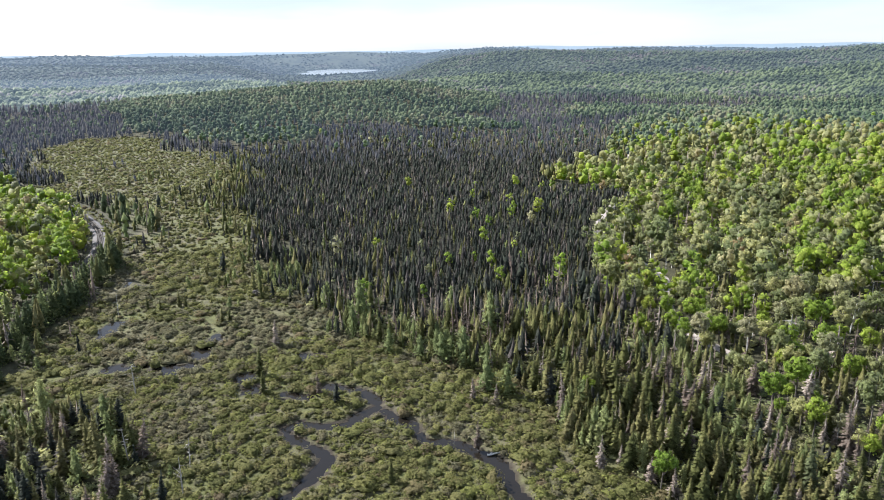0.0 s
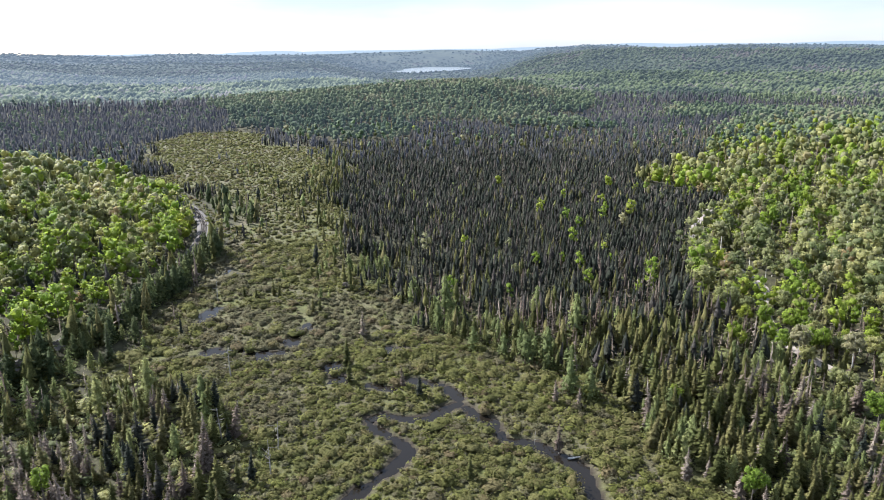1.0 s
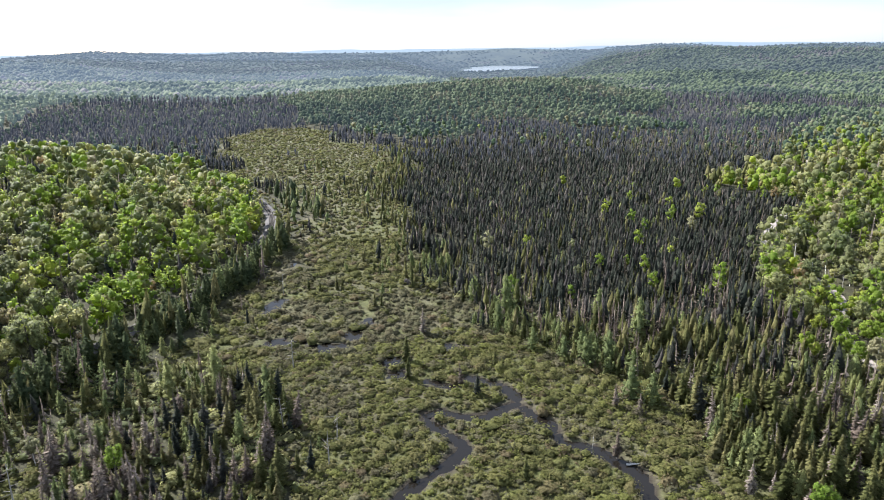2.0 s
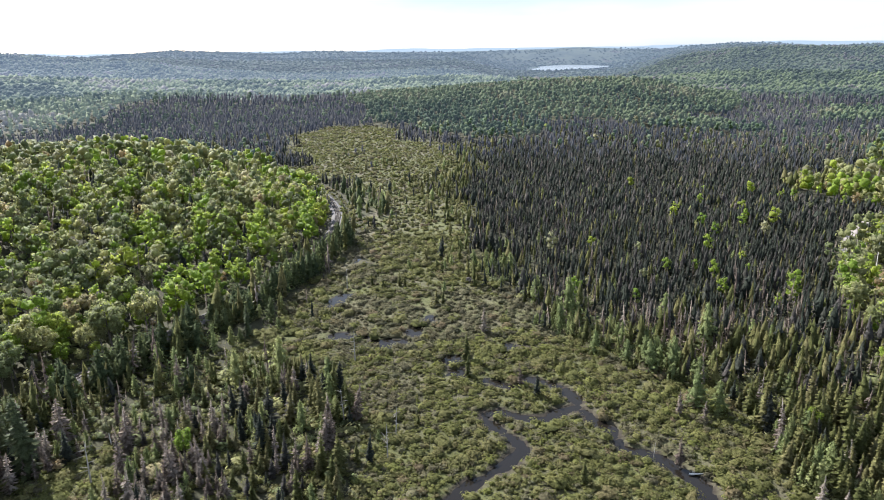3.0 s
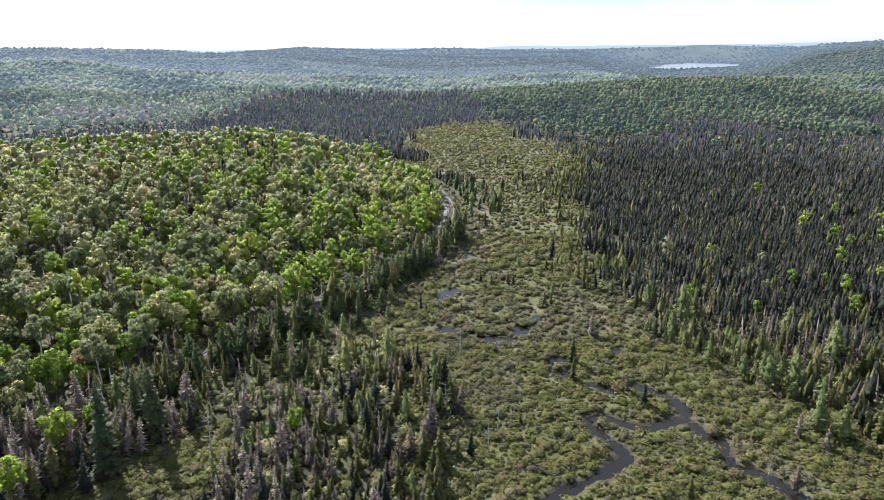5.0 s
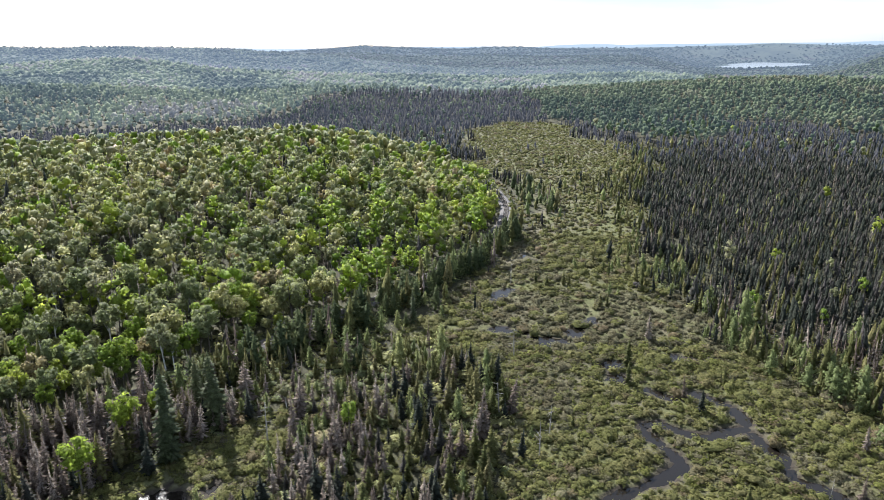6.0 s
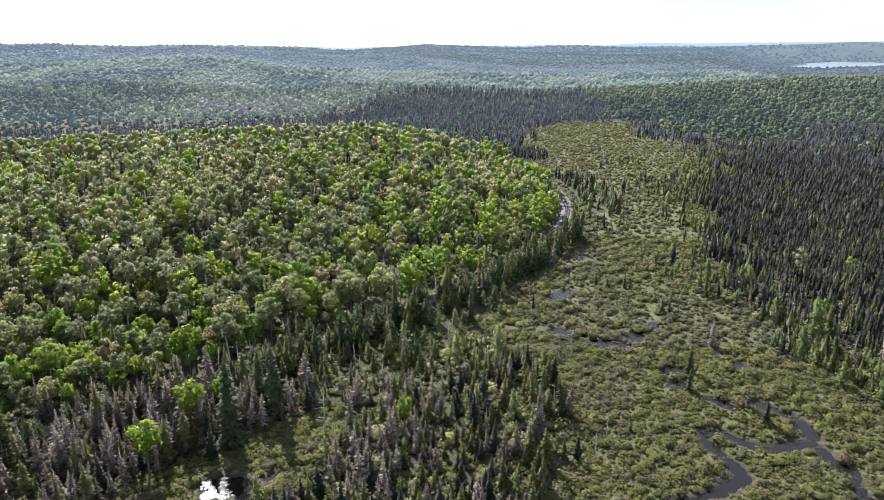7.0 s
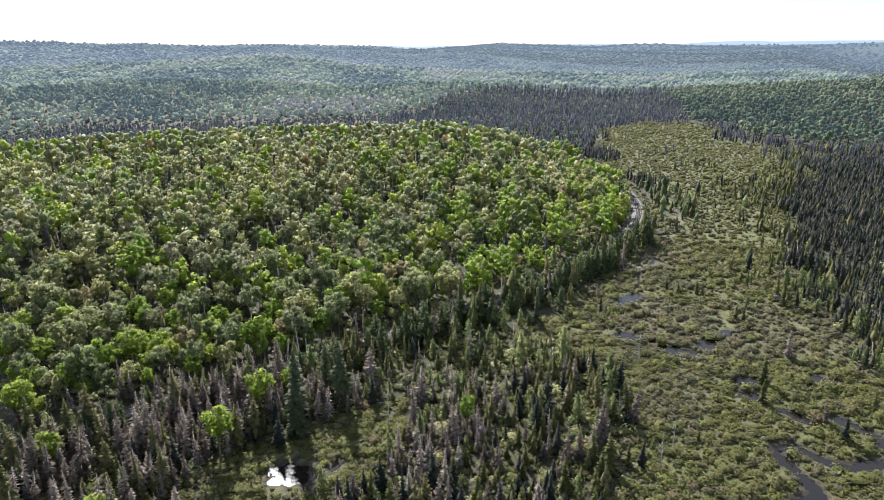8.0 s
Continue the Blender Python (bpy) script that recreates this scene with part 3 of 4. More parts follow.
def scatter(name, kinds, x, y, size, mats, label, category, sink=0.0, lean=0.06, smooth=False, squash=1.0):
    """One object of many alike plants: every plant takes one of the templates, turned, scaled and set on the land."""
    if not len(x):
        return None
    pick, turn = rng.integers(0, len(kinds), len(x)), rng.uniform(0, 2 * np.pi, len(x))
    z, tint = height(x, y) - sink, rng.uniform(0, 1, len(x))
    fat = size * rng.uniform(0.85, 1.18, len(x))
    lx, ly = rng.normal(size=len(x)) * lean, rng.normal(size=len(x)) * lean
    vs, fs, ss, ts, ns, n = [], [], [], [], [], 0
    for k, (v, f, s, d) in enumerate(kinds):
        i = np.flatnonzero(pick == k)
        if not len(i):
            continue
        c, sn = np.cos(turn[i])[:, None], np.sin(turn[i])[:, None]
        zz = v[:, 2] * size[i][:, None] * squash
        vx = (v[:, 0] * c - v[:, 1] * sn) * fat[i][:, None] + x[i][:, None] + lx[i][:, None] * zz
        vy = (v[:, 0] * sn + v[:, 1] * c) * fat[i][:, None] + y[i][:, None] + ly[i][:, None] * zz
        vs.append(np.stack([vx, vy, zz + z[i][:, None]], -1).reshape(-1, 3))
        fs.append((f[None] + (np.arange(len(i)) * len(v))[:, None, None] + n).reshape(-1, 3))
        ss.append(np.tile(s, len(i)))
        if d is not None:
            ns.append(np.stack([d[:, 0] * c - d[:, 1] * sn, d[:, 0] * sn + d[:, 1] * c, d[:, 2] + 0 * c], -1).reshape(-1, 3))
        ts.append(np.repeat(tint[i], len(v)))
        n += len(i) * len(v)
    ob = new(name, mesh_from(name, np.vstack(vs), np.vstack(fs), mats, np.concatenate(ss), smooth, np.vstack(ns) if ns else None, tint=np.concatenate(ts)))
    return tagged(ob, label, category, kind="stuff")


def planted(name, protos, x, y, size, label, category, group):
    """Single plants as things of their own, with trunk and crown as parts."""
    made = []
    for i in range(len(x)):
        m = Matrix.LocRotScale((float(x[i]), float(y[i]), float(height(x[i], y[i]))), Euler((rng.normal() * 0.02, rng.normal() * 0.02, rng.uniform(0, 6.28))), None)
        m = m @ Matrix.Diagonal((float(size[i]) * rng.uniform(0.9, 1.12),) * 2 + (float(size[i]), 1))
        crown, trunk, m_crown, m_trunk = protos[int(rng.integers(0, len(protos)))]
        e = tagged(new(name), label, category, group)
        e.matrix_basis = m
        for part_name, me in (("trunk", trunk), ("crown", crown)):
            o = new(part_name, me)
            o.parent = e
        made.append(e)
    return made


def proto(name, pair, m_crown, m_trunk, rounded=False):
    b, t = pair
    vb, fb, _ = b.done()
    vt, ft, _ = t.done()
    return mesh_from(name + "_crown", vb, fb, [m_crown], None, False, b.soft() if rounded else None), mesh_from(name + "_trunk", vt, ft, [m_trunk]), m_crown, m_trunk


# ---------------------------------------------------------------- the land
def lay_ground():
    az = np.radians(np.concatenate([np.arange(-38, 81, 0.55), np.arange(81, 320, 4.0)]))
    r = np.concatenate([[0.5, 20, 40, 55], np.arange(64, 262, 1.25), 262 * 1.026 ** np.arange(1, 115)])
    r = np.append(r[r < 4890], 4930)
    A, R = np.meshgrid(az, r)
    x, y = -np.sin(A) * R, np.cos(A) * R
    z = height(x, y)
    wd = np.where(R < 320, water_depth(x, y), 9)
    z = np.where(wd < 0.5, np.minimum(z, 0.05 + np.clip(wd, -1.0, 0.5) * 0.9), z)
    jx, jy = x + 14 * (vnoise(x, y, 20, 21) - 0.5), y + 14 * (vnoise(x, y, 20, 22) - 0.5)
    fen = (inside(jx, jy, FEN) | inside(jx, jy, GLADE)).astype(float)
    mud = step((0.9 - wd) / 0.8)
    n, k = len(r), len(az)
    i = np.arange((n - 1) * k)
    nxt = np.where(i % k == k - 1, i - k + 1, i + 1)
    f = np.stack([i, nxt, nxt + k, i + k], 1)[:, ::-1]
    # ground beyond 1150 m takes the woods' painted haze too, less in the east
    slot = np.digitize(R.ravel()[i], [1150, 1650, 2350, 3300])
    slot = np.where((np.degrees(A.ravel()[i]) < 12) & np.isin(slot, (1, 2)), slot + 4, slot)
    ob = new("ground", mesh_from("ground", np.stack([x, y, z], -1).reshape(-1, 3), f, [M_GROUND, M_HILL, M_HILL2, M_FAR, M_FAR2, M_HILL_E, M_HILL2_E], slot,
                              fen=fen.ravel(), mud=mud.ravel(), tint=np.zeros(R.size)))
    tagged(ob, "boggy valley floor of sedge and mud rising to wooded hills", "ground", kind="structure")


lay_ground()


def ribbon(name, line, half, z, mat, ground=False, wob=0.0):
    d = np.gradient(line, axis=0)
    d /= np.linalg.norm(d, axis=1)[:, None]
    nrm = np.stack([-d[:, 1], d[:, 0]], 1)
    w = half * (1 + wob * (vnoise(line[:, 0], line[:, 1], 5, 31) - 0.5))[:, None]
    v = []
    for s in (-1, -0.5, 0, 0.5, 1):
        p = line + nrm * w * s
        zz = (height(p[:, 0], p[:, 1]) if ground else 0) + z - 0.08 * abs(s) ** 3 * ground
        v.append(np.column_stack([p, np.broadcast_to(zz, len(p))]))
    n = len(line)
    f = [(c * n + i, c * n + i + 1, (c + 1) * n + i + 1, (c + 1) * n + i) for c in range(4) for i in range(n - 1)]
    return mesh_from(name, np.vstack(v), np.array(f)[:, ::-1], [mat])


tagged(new("stream", ribbon("stream", STREAM_A, 4.5, -0.28, M_WATER)), "dark slow peat stream winding through green sedge", "stream", kind="structure")
tagged(new("stream", ribbon("stream", STREAM_B, 4.5, -0.29, M_WATER)), "dark side channel of the bog stream", "stream", kind="structure")


def lay_pond(px, py, a, b, z, label):
    t = np.linspace(0, 2 * np.pi, 40, endpoint=False)
    v = np.column_stack([px + np.cos(t) * (a + 2), py + np.sin(t) * (b + 2), np.full(40, z)])
    v = np.vstack([[(px, py, z)], v])
    f = [(0, 1 + i, 1 + (i + 1) % 40) for i in range(40)]
    tagged(new("pond", mesh_from("pond", v, np.array(f), [M_WATER])), label, "pond", kind="structure")


for k, (px, py, a, b) in enumerate(PONDS):
    lay_pond(px, py, a, b, -0.30 - 0.006 * k, "shallow open bog pool among sedge and shrubs")


def lay_lake(cx, cy, a, b, z):
    t = np.linspace(0, 2 * np.pi, 72, endpoint=False)
    w = 1 + 0.16 * np.sin(3 * t + 1) + 0.08 * np.sin(7 * t)
    v = np.vstack([[(cx, cy, z)], np.column_stack([cx + np.cos(t) * a * w, cy + np.sin(t) * b * w, np.full(72, z)])])
    f = [(0, 1 + i, 1 + (i + 1) % 72) for i in range(72)]
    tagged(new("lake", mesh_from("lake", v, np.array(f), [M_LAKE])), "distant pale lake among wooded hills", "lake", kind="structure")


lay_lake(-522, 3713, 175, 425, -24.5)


def horizon_ridge(name, r, rise, mat, label, seed):
    """A far wooded skyline, all round."""
    az = np.radians(np.arange(0, 360, 0.5))
    n = len(az)
    c, s = np.cos(az) * 40, np.sin(az) * 40
    top = rise + 26 * (vnoise(c, s, 6, seed) - 0.5) + 12 * (vnoise(c, s, 2.4, seed + 1) - 0.5) + 2.5 * (vnoise(c, s, 0.5, seed + 2) - 0.5)
    rows = []
    for rr, zz in ((r - 500, np.full(n, -45.0)), (r - 250, top * 0.5), (r, top), (r + 30, top - 8)):
        rows.append(np.stack([-np.sin(az) * rr, np.cos(az) * rr, zz], 1))
    i = np.arange(3 * n)
    nxt = np.where(i % n == n - 1, i - n + 1, i + 1)
    ob = new(name, mesh_from(name, np.vstack(rows), np.stack([i, nxt, nxt + n, i + n], 1), [mat], tint=np.full(4 * n, 0.4)))
    tagged(ob, label, "backdrop", kind="structure")


# the ridges' pale blue is haze put into colour and emission
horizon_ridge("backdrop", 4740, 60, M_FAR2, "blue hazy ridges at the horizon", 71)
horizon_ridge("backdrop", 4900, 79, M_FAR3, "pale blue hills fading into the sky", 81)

# ---------------------------------------------------------------- where things grow
def spots(spacing, r0, r1, az0=-35.5, az1=78.0, jit=0.42):
    """A jittered lattice over a sector of the plan."""
    g = np.arange(-float(r1), r1, spacing)
    x, y = np.meshgrid(g, g)
    x[::2] += spacing / 2
    x, y = x.ravel(), y.ravel()
    x, y = x + rng.uniform(-jit, jit, len(x)) * spacing, y + rng.uniform(-jit, jit, len(x)) * spacing
    r, az = np.hypot(x, y), np.degrees(np.arctan2(-x, y))
    k = (r >= r0) & (r < r1) & (az > az0) & (az < az1)
    return x[k], y[k]


HARD_EDGE_Y = [0, 100, 121, 152, 182, 217, 284, 369, 447, 520, 640, 900]
HARD_EDGE_X = [95, 84, 72, 66, 60, 50, 66, 92, 74, 110, 170, 300]


def zone(x, y):
    """Kind of cover: 0 none, 1 fen, 2 west hardwoods, 3 railside larches, 4 mixed spruce, 5 dark spruce, 6 east hardwoods, 7 far hardwoods, 8 grey spruce belt."""
    r, az = np.hypot(x, y), np.degrees(np.arctan2(-x, y))
    rag = 60 * step((r - 330) / 160)
    jx, jy = x + 12 * (vnoise(x, y, 16, 21) - 0.5) + rag * (vnoise(x, y, 46, 23) - 0.5), y + 12 * (vnoise(x, y, 16, 22) - 0.5) + rag * (vnoise(x, y, 46, 24) - 0.5)
    fen = inside(jx, jy, FEN) | inside(x, y, GLADE)
    west, rail = rail_west(jx, jy), far_from(x, y, RAIL)
    n1, n2 = vnoise(x, y, 70, 41), vnoise(x, y, 180, 42)
    edge = np.interp(y, HARD_EDGE_Y, HARD_EDGE_X) + 40 * (n1 - 0.5)
    k = np.full(x.shape, 5)
    k = np.where(y < 266 + 130 * (n1 - 0.5), 4, k)
    k = np.where((x > edge) & (r < 780), 6, k)
    belt = (r >= 560) & (az < 42) & (r < 760 + 160 * (n2 - 0.4))
    k = np.where(belt & (k != 6), 8, k)
    dome = 27 * np.exp(-((x + 62) / np.where(x > -62, 105, 340)) ** 2 - ((y - 1000) / np.where(y < 1000, 225, 190)) ** 2)
    k = np.where((r >= 560) & (az > 36) & (k != 6) & ~belt, 7, k)
    k = np.where((r >= 610) & ((dome > 3.4 + 8 * (n1 - 0.5)) | (r > 780 + 260 * (n2 - 0.35))), 7, k)
    k = np.where((r > 700) & (r < 1300) & (az < -4) & (n2 > 0.33) & (dome < 4) & (k != 6), 8, k)
    k = np.where((r > 600) & (az > 24) & (dome < 7), 8, k)
    k = np.where((west > 4.2) & (az > 22) & (r < 600), 2, k)
    east = (west <= 4.2) & (k != 2)
    k = np.where(east & (x < -106) & (y > 128) & (y < 290), 3, k)
    k = np.where(fen & ~(k == 2), 1, k)
    k = np.where(east & (y >= 280) & (y < 440) & (rail < 40), 1, k)
    k = np.where(east & (y > 305) & (y < 392) & (rail > 9) & (rail < 27) & (x < -120), 3, k)
    k = np.where(rail < 3.1, 0, k)
    k = np.where(far_from(x, y, ROAD) < np.where(y > 222, 3.9, 1.8), 0, k)
    wd = np.where(r < 300, water_depth(x, y), 9)
    return np.where(wd < np.where(k == 1, 0.6, 0.75), 0, k)


def across(x, y):
    """The slope across the valley, its lower rim uneven."""
    r, az = np.hypot(x, y), np.degrees(np.arctan2(-x, y))
    rim = np.interp(az, [24, 30, 36, 41, 45, 80], [1150, 1150, 1100, 1000, 790, 740])
    return (az > 23) & (r > rim + 130 * (vnoise(x, y, 90, 44) - 0.5) + 90 * (vnoise(x, y, 35, 43) - 0.5))


def chosen(mask, *arrays):
    return [a[mask] for a in arrays]


def levels(maker, level, n=6, **kw):
    return [joined(maker(100 + 7 * i + level, level, **kw)) for i in range(n)]


TEMPLATES = {
    "hard": [levels(hardwood, k, n=9, bare=0.16) for k in range(4)],
    "spruce": [levels(conifer, k, n=9, wide=(2.3, 2.6, 2.9)[k]) for k in range(3)],
    "dead": [levels(conifer, k, n=8, sparse=True, wide=2.1) for k in range(3)],
    "tam": [levels(tamarack, k, wide=3.1) for k in range(3)],
    "shrub": [levels(shrub, k) for k in range(3)],
}
PROTOS = {
    "hard": [proto("maple_tree", hardwood(300 + i, 0, bare=0.34), M_HARD, M_BARK, True) for i in range(7)],
    "bright": [proto("young_maple", hardwood(330 + i, 0, 13.0, 3.2, 0.3), M_BRIGHT, M_BARK, True) for i in range(4)],
    "pale": [proto("aspen", hardwood(340 + i, 0, 15.0, 2.9, 0.36), M_PALE, M_BIRCH, True) for i in range(4)],
    "spruce": [proto("black_spruce", conifer(360 + i, 0, wide=2.0 + 0.12 * i), M_SPRUCE, M_BARK, True) for i in range(6)],
    "dead": [proto("dead_spruce", conifer(380 + i, 0, sparse=True, wide=1.9 + 0.15 * i), M_DEAD, M_SNAG, True) for i in range(6)],
    "row": [proto("conifer", tamarack(460 + i, 0, 9.0, 3.3), M_ROW, M_BARK, True) for i in range(5)],
    "tam": [proto("tamarack", tamarack(400 + i, 0), M_TAM, M_BARK, True) for i in range(5)],
    "white": [proto("white_spruce", conifer(420 + i, 0, 19.0, 3.1, 0.05, droop=0.4), M_WSPRUCE, M_BARK, True) for i in range(3)],
}
LOOKS = {
    "hard": (M_HARD, M_BARK, "maple_tree", "leafy green maple on the wooded hillside", "tree", "hardwoods"),
    "bright": (M_BRIGHT, M_BARK, "young_maple", "bright yellow-green young maple in fresh leaf", "tree", "young hardwoods"),
    "pale": (M_PALE, M_BIRCH, "aspen", "pale grey-green aspen with thin light trunk", "tree", "aspens"),
    "spruce": (M_SPRUCE, M_BARK, "black_spruce", "narrow dark green black spruce at the bog edge", "tree", "spruces"),
    "dark": (M_DARK, M_BARK, "black_spruce", "narrow dark spruce", "tree", "spruces"),
    "dead": (M_DEAD, M_SNAG, "dead_spruce", "dead grey-brown spruce with bare drooping twigs", "tree", "dead spruces"),
    "tam": (M_TAM, M_BARK, "tamarack", "soft light green tamarack beside the fen", "tree", "tamaracks"),
}
LOOKS["row"] = (M_ROW, M_BARK, "conifer", "dense dark green conifer in the row beside the railway", "tree", "railside conifers")
LOOKS["green"] = (M_GREEN, M_BARK, "maple_tree", "lush green maple on the far hill", "tree", "hardwoods")
FORM = {"row": "tam", "green": "hard", "bright": "hard", "pale": "hard", "dark": "spruce"}
MAX_SINGLE = {"hard": 180, "bright": 130, "pale": 110, "spruce": 300, "dead": 250, "tam": 220, "row": 150}
found = {}


def sow(kind, x, y, size):
    found.setdefault(kind, []).append((x, y, size))


def share(n, **parts):
    """A random kind for each of n spots, by shares."""
    names = list(parts)
    p = np.array([parts[k] for k in names], float)
    return np.array(names)[rng.choice(len(names), n, p=p / p.sum())]


def sow_zone(x, y, kinds, size, spread=0.25):
    s = size * np.exp(rng.normal(size=len(x)).clip(-1.6, 1.4) * spread)
    for k in np.unique(kinds):
        m = kinds == k
        sow(k, x[m], y[m], s[m])


def leafy(x, y, **parts):
    """Broadleaf kinds in loose groups: each kind is commoner where its own patches lie."""
    names = list(parts)
    w = np.stack([parts[k] * (0.15 + 2.6 * step((0.55 * vnoise(x, y, 34, 200 + 3 * i) + 0.45 * vnoise(x, y, 13, 201 + 3 * i) - 0.3) / 0.4) ** 1.5) for i, k in enumerate(names)])
    w = np.cumsum(w / w.sum(0), 0)
    return np.array(names)[np.minimum((rng.uniform(size=len(x)) > w).sum(0), len(names) - 1)]


# near and middle woods
x, y = spots(2.25, 60, 420, -35.5, 86)
z = zone(x, y)
thick = vnoise(x, y, 13, 45)
m = (z == 4) & (rng.uniform(size=len(x)) < np.where(x < -105, 0.62, np.where(x < -30, 0.56, 0.76)) + 0.7 * (thick - 0.5))
mx, my = chosen(m, x, y)
kinds = np.where(mx < -30, leafy(mx, my, spruce=0.36, dead=0.30, tam=0.16, dark=0.18), leafy(mx, my, spruce=0.46, dead=0.33, tam=0.16, dark=0.05))
kinds = np.where((my > 190) & (rng.uniform(size=len(mx)) < 0.6 * step((my - 180) / 60)), "dark", kinds)
kinds = np.where((mx < -112) & (my < 95) & (rng.uniform(size=len(mx)) < 0.6), "dead", kinds)
grown = (0.66 + 0.7 * vnoise(mx, my, 24, 46)) * np.exp(rng.normal(size=len(mx)).clip(-1.8, 1.5) * 0.28) * 0.5
for k in np.unique(kinds):
    sow(k, *chosen(kinds == k, mx, my, grown))
m = (z == 4) & (x < -112) & (y < 88) & (rng.uniform(size=len(x)) < 0.22)
sow_zone(*chosen(m, x, y), share(m.sum(), dead=0.7, spruce=0.25, bright=0.05), 0.78, 0.2)
m = (z == 6) & (np.hypot(x, y) < 250) & (rng.uniform(size=len(x)) < 0.26 * step((260 - np.hypot(x, y)) / 60))
sow_zone(*chosen(m, x, y), share(m.sum(), spruce=0.5, dead=0.4, tam=0.1), 0.5, 0.3)
m = (z == 3) & (rng.uniform(size=len(x)) < 0.25)
sow_zone(*chosen(m, x, y), share(m.sum(), row=0.45, tam=0.25, spruce=0.22, dead=0.08), 0.72, 0.3)
x, y = spots(1.95, 180, 420)
m = (zone(x, y) == 5) & (rng.uniform(size=len(x)) < 0.74 + 0.8 * (vnoise(x, y, 13, 45) - 0.5))
sow_zone(*chosen(m, x, y), share(m.sum(), dark=0.85, dead=0.06, spruce=0.06, tam=0.03), 0.41, 0.28)
x, y = spots(15, 75, 420)
m = np.isin(zone(x, y), (4, 5)) & (rng.uniform(size=len(x)) < np.where(x < -30, 0.05, np.where((x > 15) & (y > 185), 0.5, 0.22)))
sow_zone(*chosen(m, x, y), share(m.sum(), bright=0.8, pale=0.2), 0.56, 0.2)
x, y = spots(4.5, 75, 600)
z = zone(x, y)
m = z == 2
wx, wy = chosen(m, x, y)
near = np.exp(-np.maximum(rail_west(wx, wy), 0) / 55)
kinds = np.where(rng.uniform(size=m.sum()) < 0.45 * near, "bright", leafy(wx, wy, hard=0.54, bright=0.12, pale=0.12, spruce=0.07, dead=0.10, dark=0.09))
sow_zone(wx, wy, kinds, 0.72, 0.3)
m = (z == 6) & (np.hypot(x, y) < 235)
sow_zone(*chosen(m, x, y), leafy(*chosen(m, x, y), hard=0.32, bright=0.24, pale=0.05, spruce=0.17, dead=0.22), 0.62, 0.3)
m = (z == 6) & (np.hypot(x, y) >= 235)
sow_zone(*chosen(m, x, y), leafy(*chosen(m, x, y), hard=0.50, bright=0.28, pale=0.08, spruce=0.06, dead=0.08), 0.70, 0.3)
x, y = spots(3.0, 420, 620)
z = zone(x, y)
m = (z == 5) | (z == 4) | (z == 3)
sow_zone(*chosen(m, x, y), share(m.sum(), dark=0.90, dead=0.06, spruce=0.04), 0.45, 0.26)
# the row beside the railway
x, y = spots(2.7, 40, 330, -35.5, 95)
rail = far_from(x, y, RAIL)
m = (rail_west(x, y) < 0) & (rail > 4.6) & (rail < 11) & (y > -50) & (y < 268) & (rng.uniform(size=len(x)) < 0.75)
m &= (water_depth(x, y) > 0.6) & ~inside(x, y, GLADE)
low = m & (y < 112)
sow_zone(*chosen(low, x, y), share(low.sum(), row=0.4, spruce=0.25, tam=0.15, dead=0.2), 0.85, 0.2)
low = m & (y >= 112)
sow_zone(*chosen(low, x, y), share(low.sum(), row=0.8, tam=0.08, spruce=0.1, dead=0.02), 1.02, 0.18)
# scattered young trees on the fen
x, y = spots(5.0, 75, 600)
z = zone(x, y)
r = np.hypot(x, y)
m = (z == 1) & (rng.uniform(size=len(x)) < 0.015 + (0.05 + 0.42 * step((r - 200) / 160)) * (vnoise(x, y, 24, 51) > 0.6))
sow_zone(*chosen(m, x, y), share(m.sum(), dark=0.30, spruce=0.38, dead=0.08, tam=0.24), 0.42, 0.35)
# young larches where the woods meet the fen
x, y = spots(3.0, 75, 330)
edge_gap = np.where(zone(x, y) == 4, far_from(x, y, FEN[1:12]), 99)
m = (edge_gap < 11) & (rng.uniform(size=len(x)) < 0.45)
sow_zone(*chosen(m, x, y), share(m.sum(), tam=0.8, spruce=0.2), 0.62, 0.3)
# lower trees that run out from the dark stand onto the fen
x, y = spots(3.2, 225, 580)
gap = np.where(zone(x, y) == 1, far_from(x, y, FEN[7:15]), 99)
m = rng.uniform(size=len(x)) < 0.5 * (1 - gap / 26)
sow_zone(*chosen(m, x, y), share(m.sum(), spruce=0.45, dark=0.3, tam=0.25), 0.48, 0.35)
# belts and hills farther off
x, y = spots(4.4, 560, 1000)
z = np.where(across(x, y), 0, zone(x, y))
m = (z == 8)
east = (np.degrees(np.arctan2(-x, y)) < -2)[m]
sow_zone(*chosen(m, x, y), np.where(east, share(m.sum(), dark=0.38, dead=0.45, spruce=0.05, pale=0.05, green=0.07), share(m.sum(), dark=0.70, dead=0.13, spruce=0.07, pale=0.05, green=0.05)), 0.56)
m = (z == 5)
sow_zone(*chosen(m, x, y), share(m.sum(), dark=0.8, dead=0.2), 0.8)
x, y = spots(6.2, 560, 1150)
z = np.where(across(x, y), 0, zone(x, y))
m = (z == 7) | ((z == 6) | (z == 2))
sow_zone(*chosen(m, x, y), share(m.sum(), green=0.72, hard=0.14, pale=0.07, bright=0.03, dark=0.04), 0.74, 0.25)
x, y = spots(7.0, 1000, 1150)
m = (zone(x, y) == 8) & ~across(x, y)
sow_zone(*chosen(m, x, y), share(m.sum(), dark=0.5, dead=0.42, pale=0.08), 0.85)

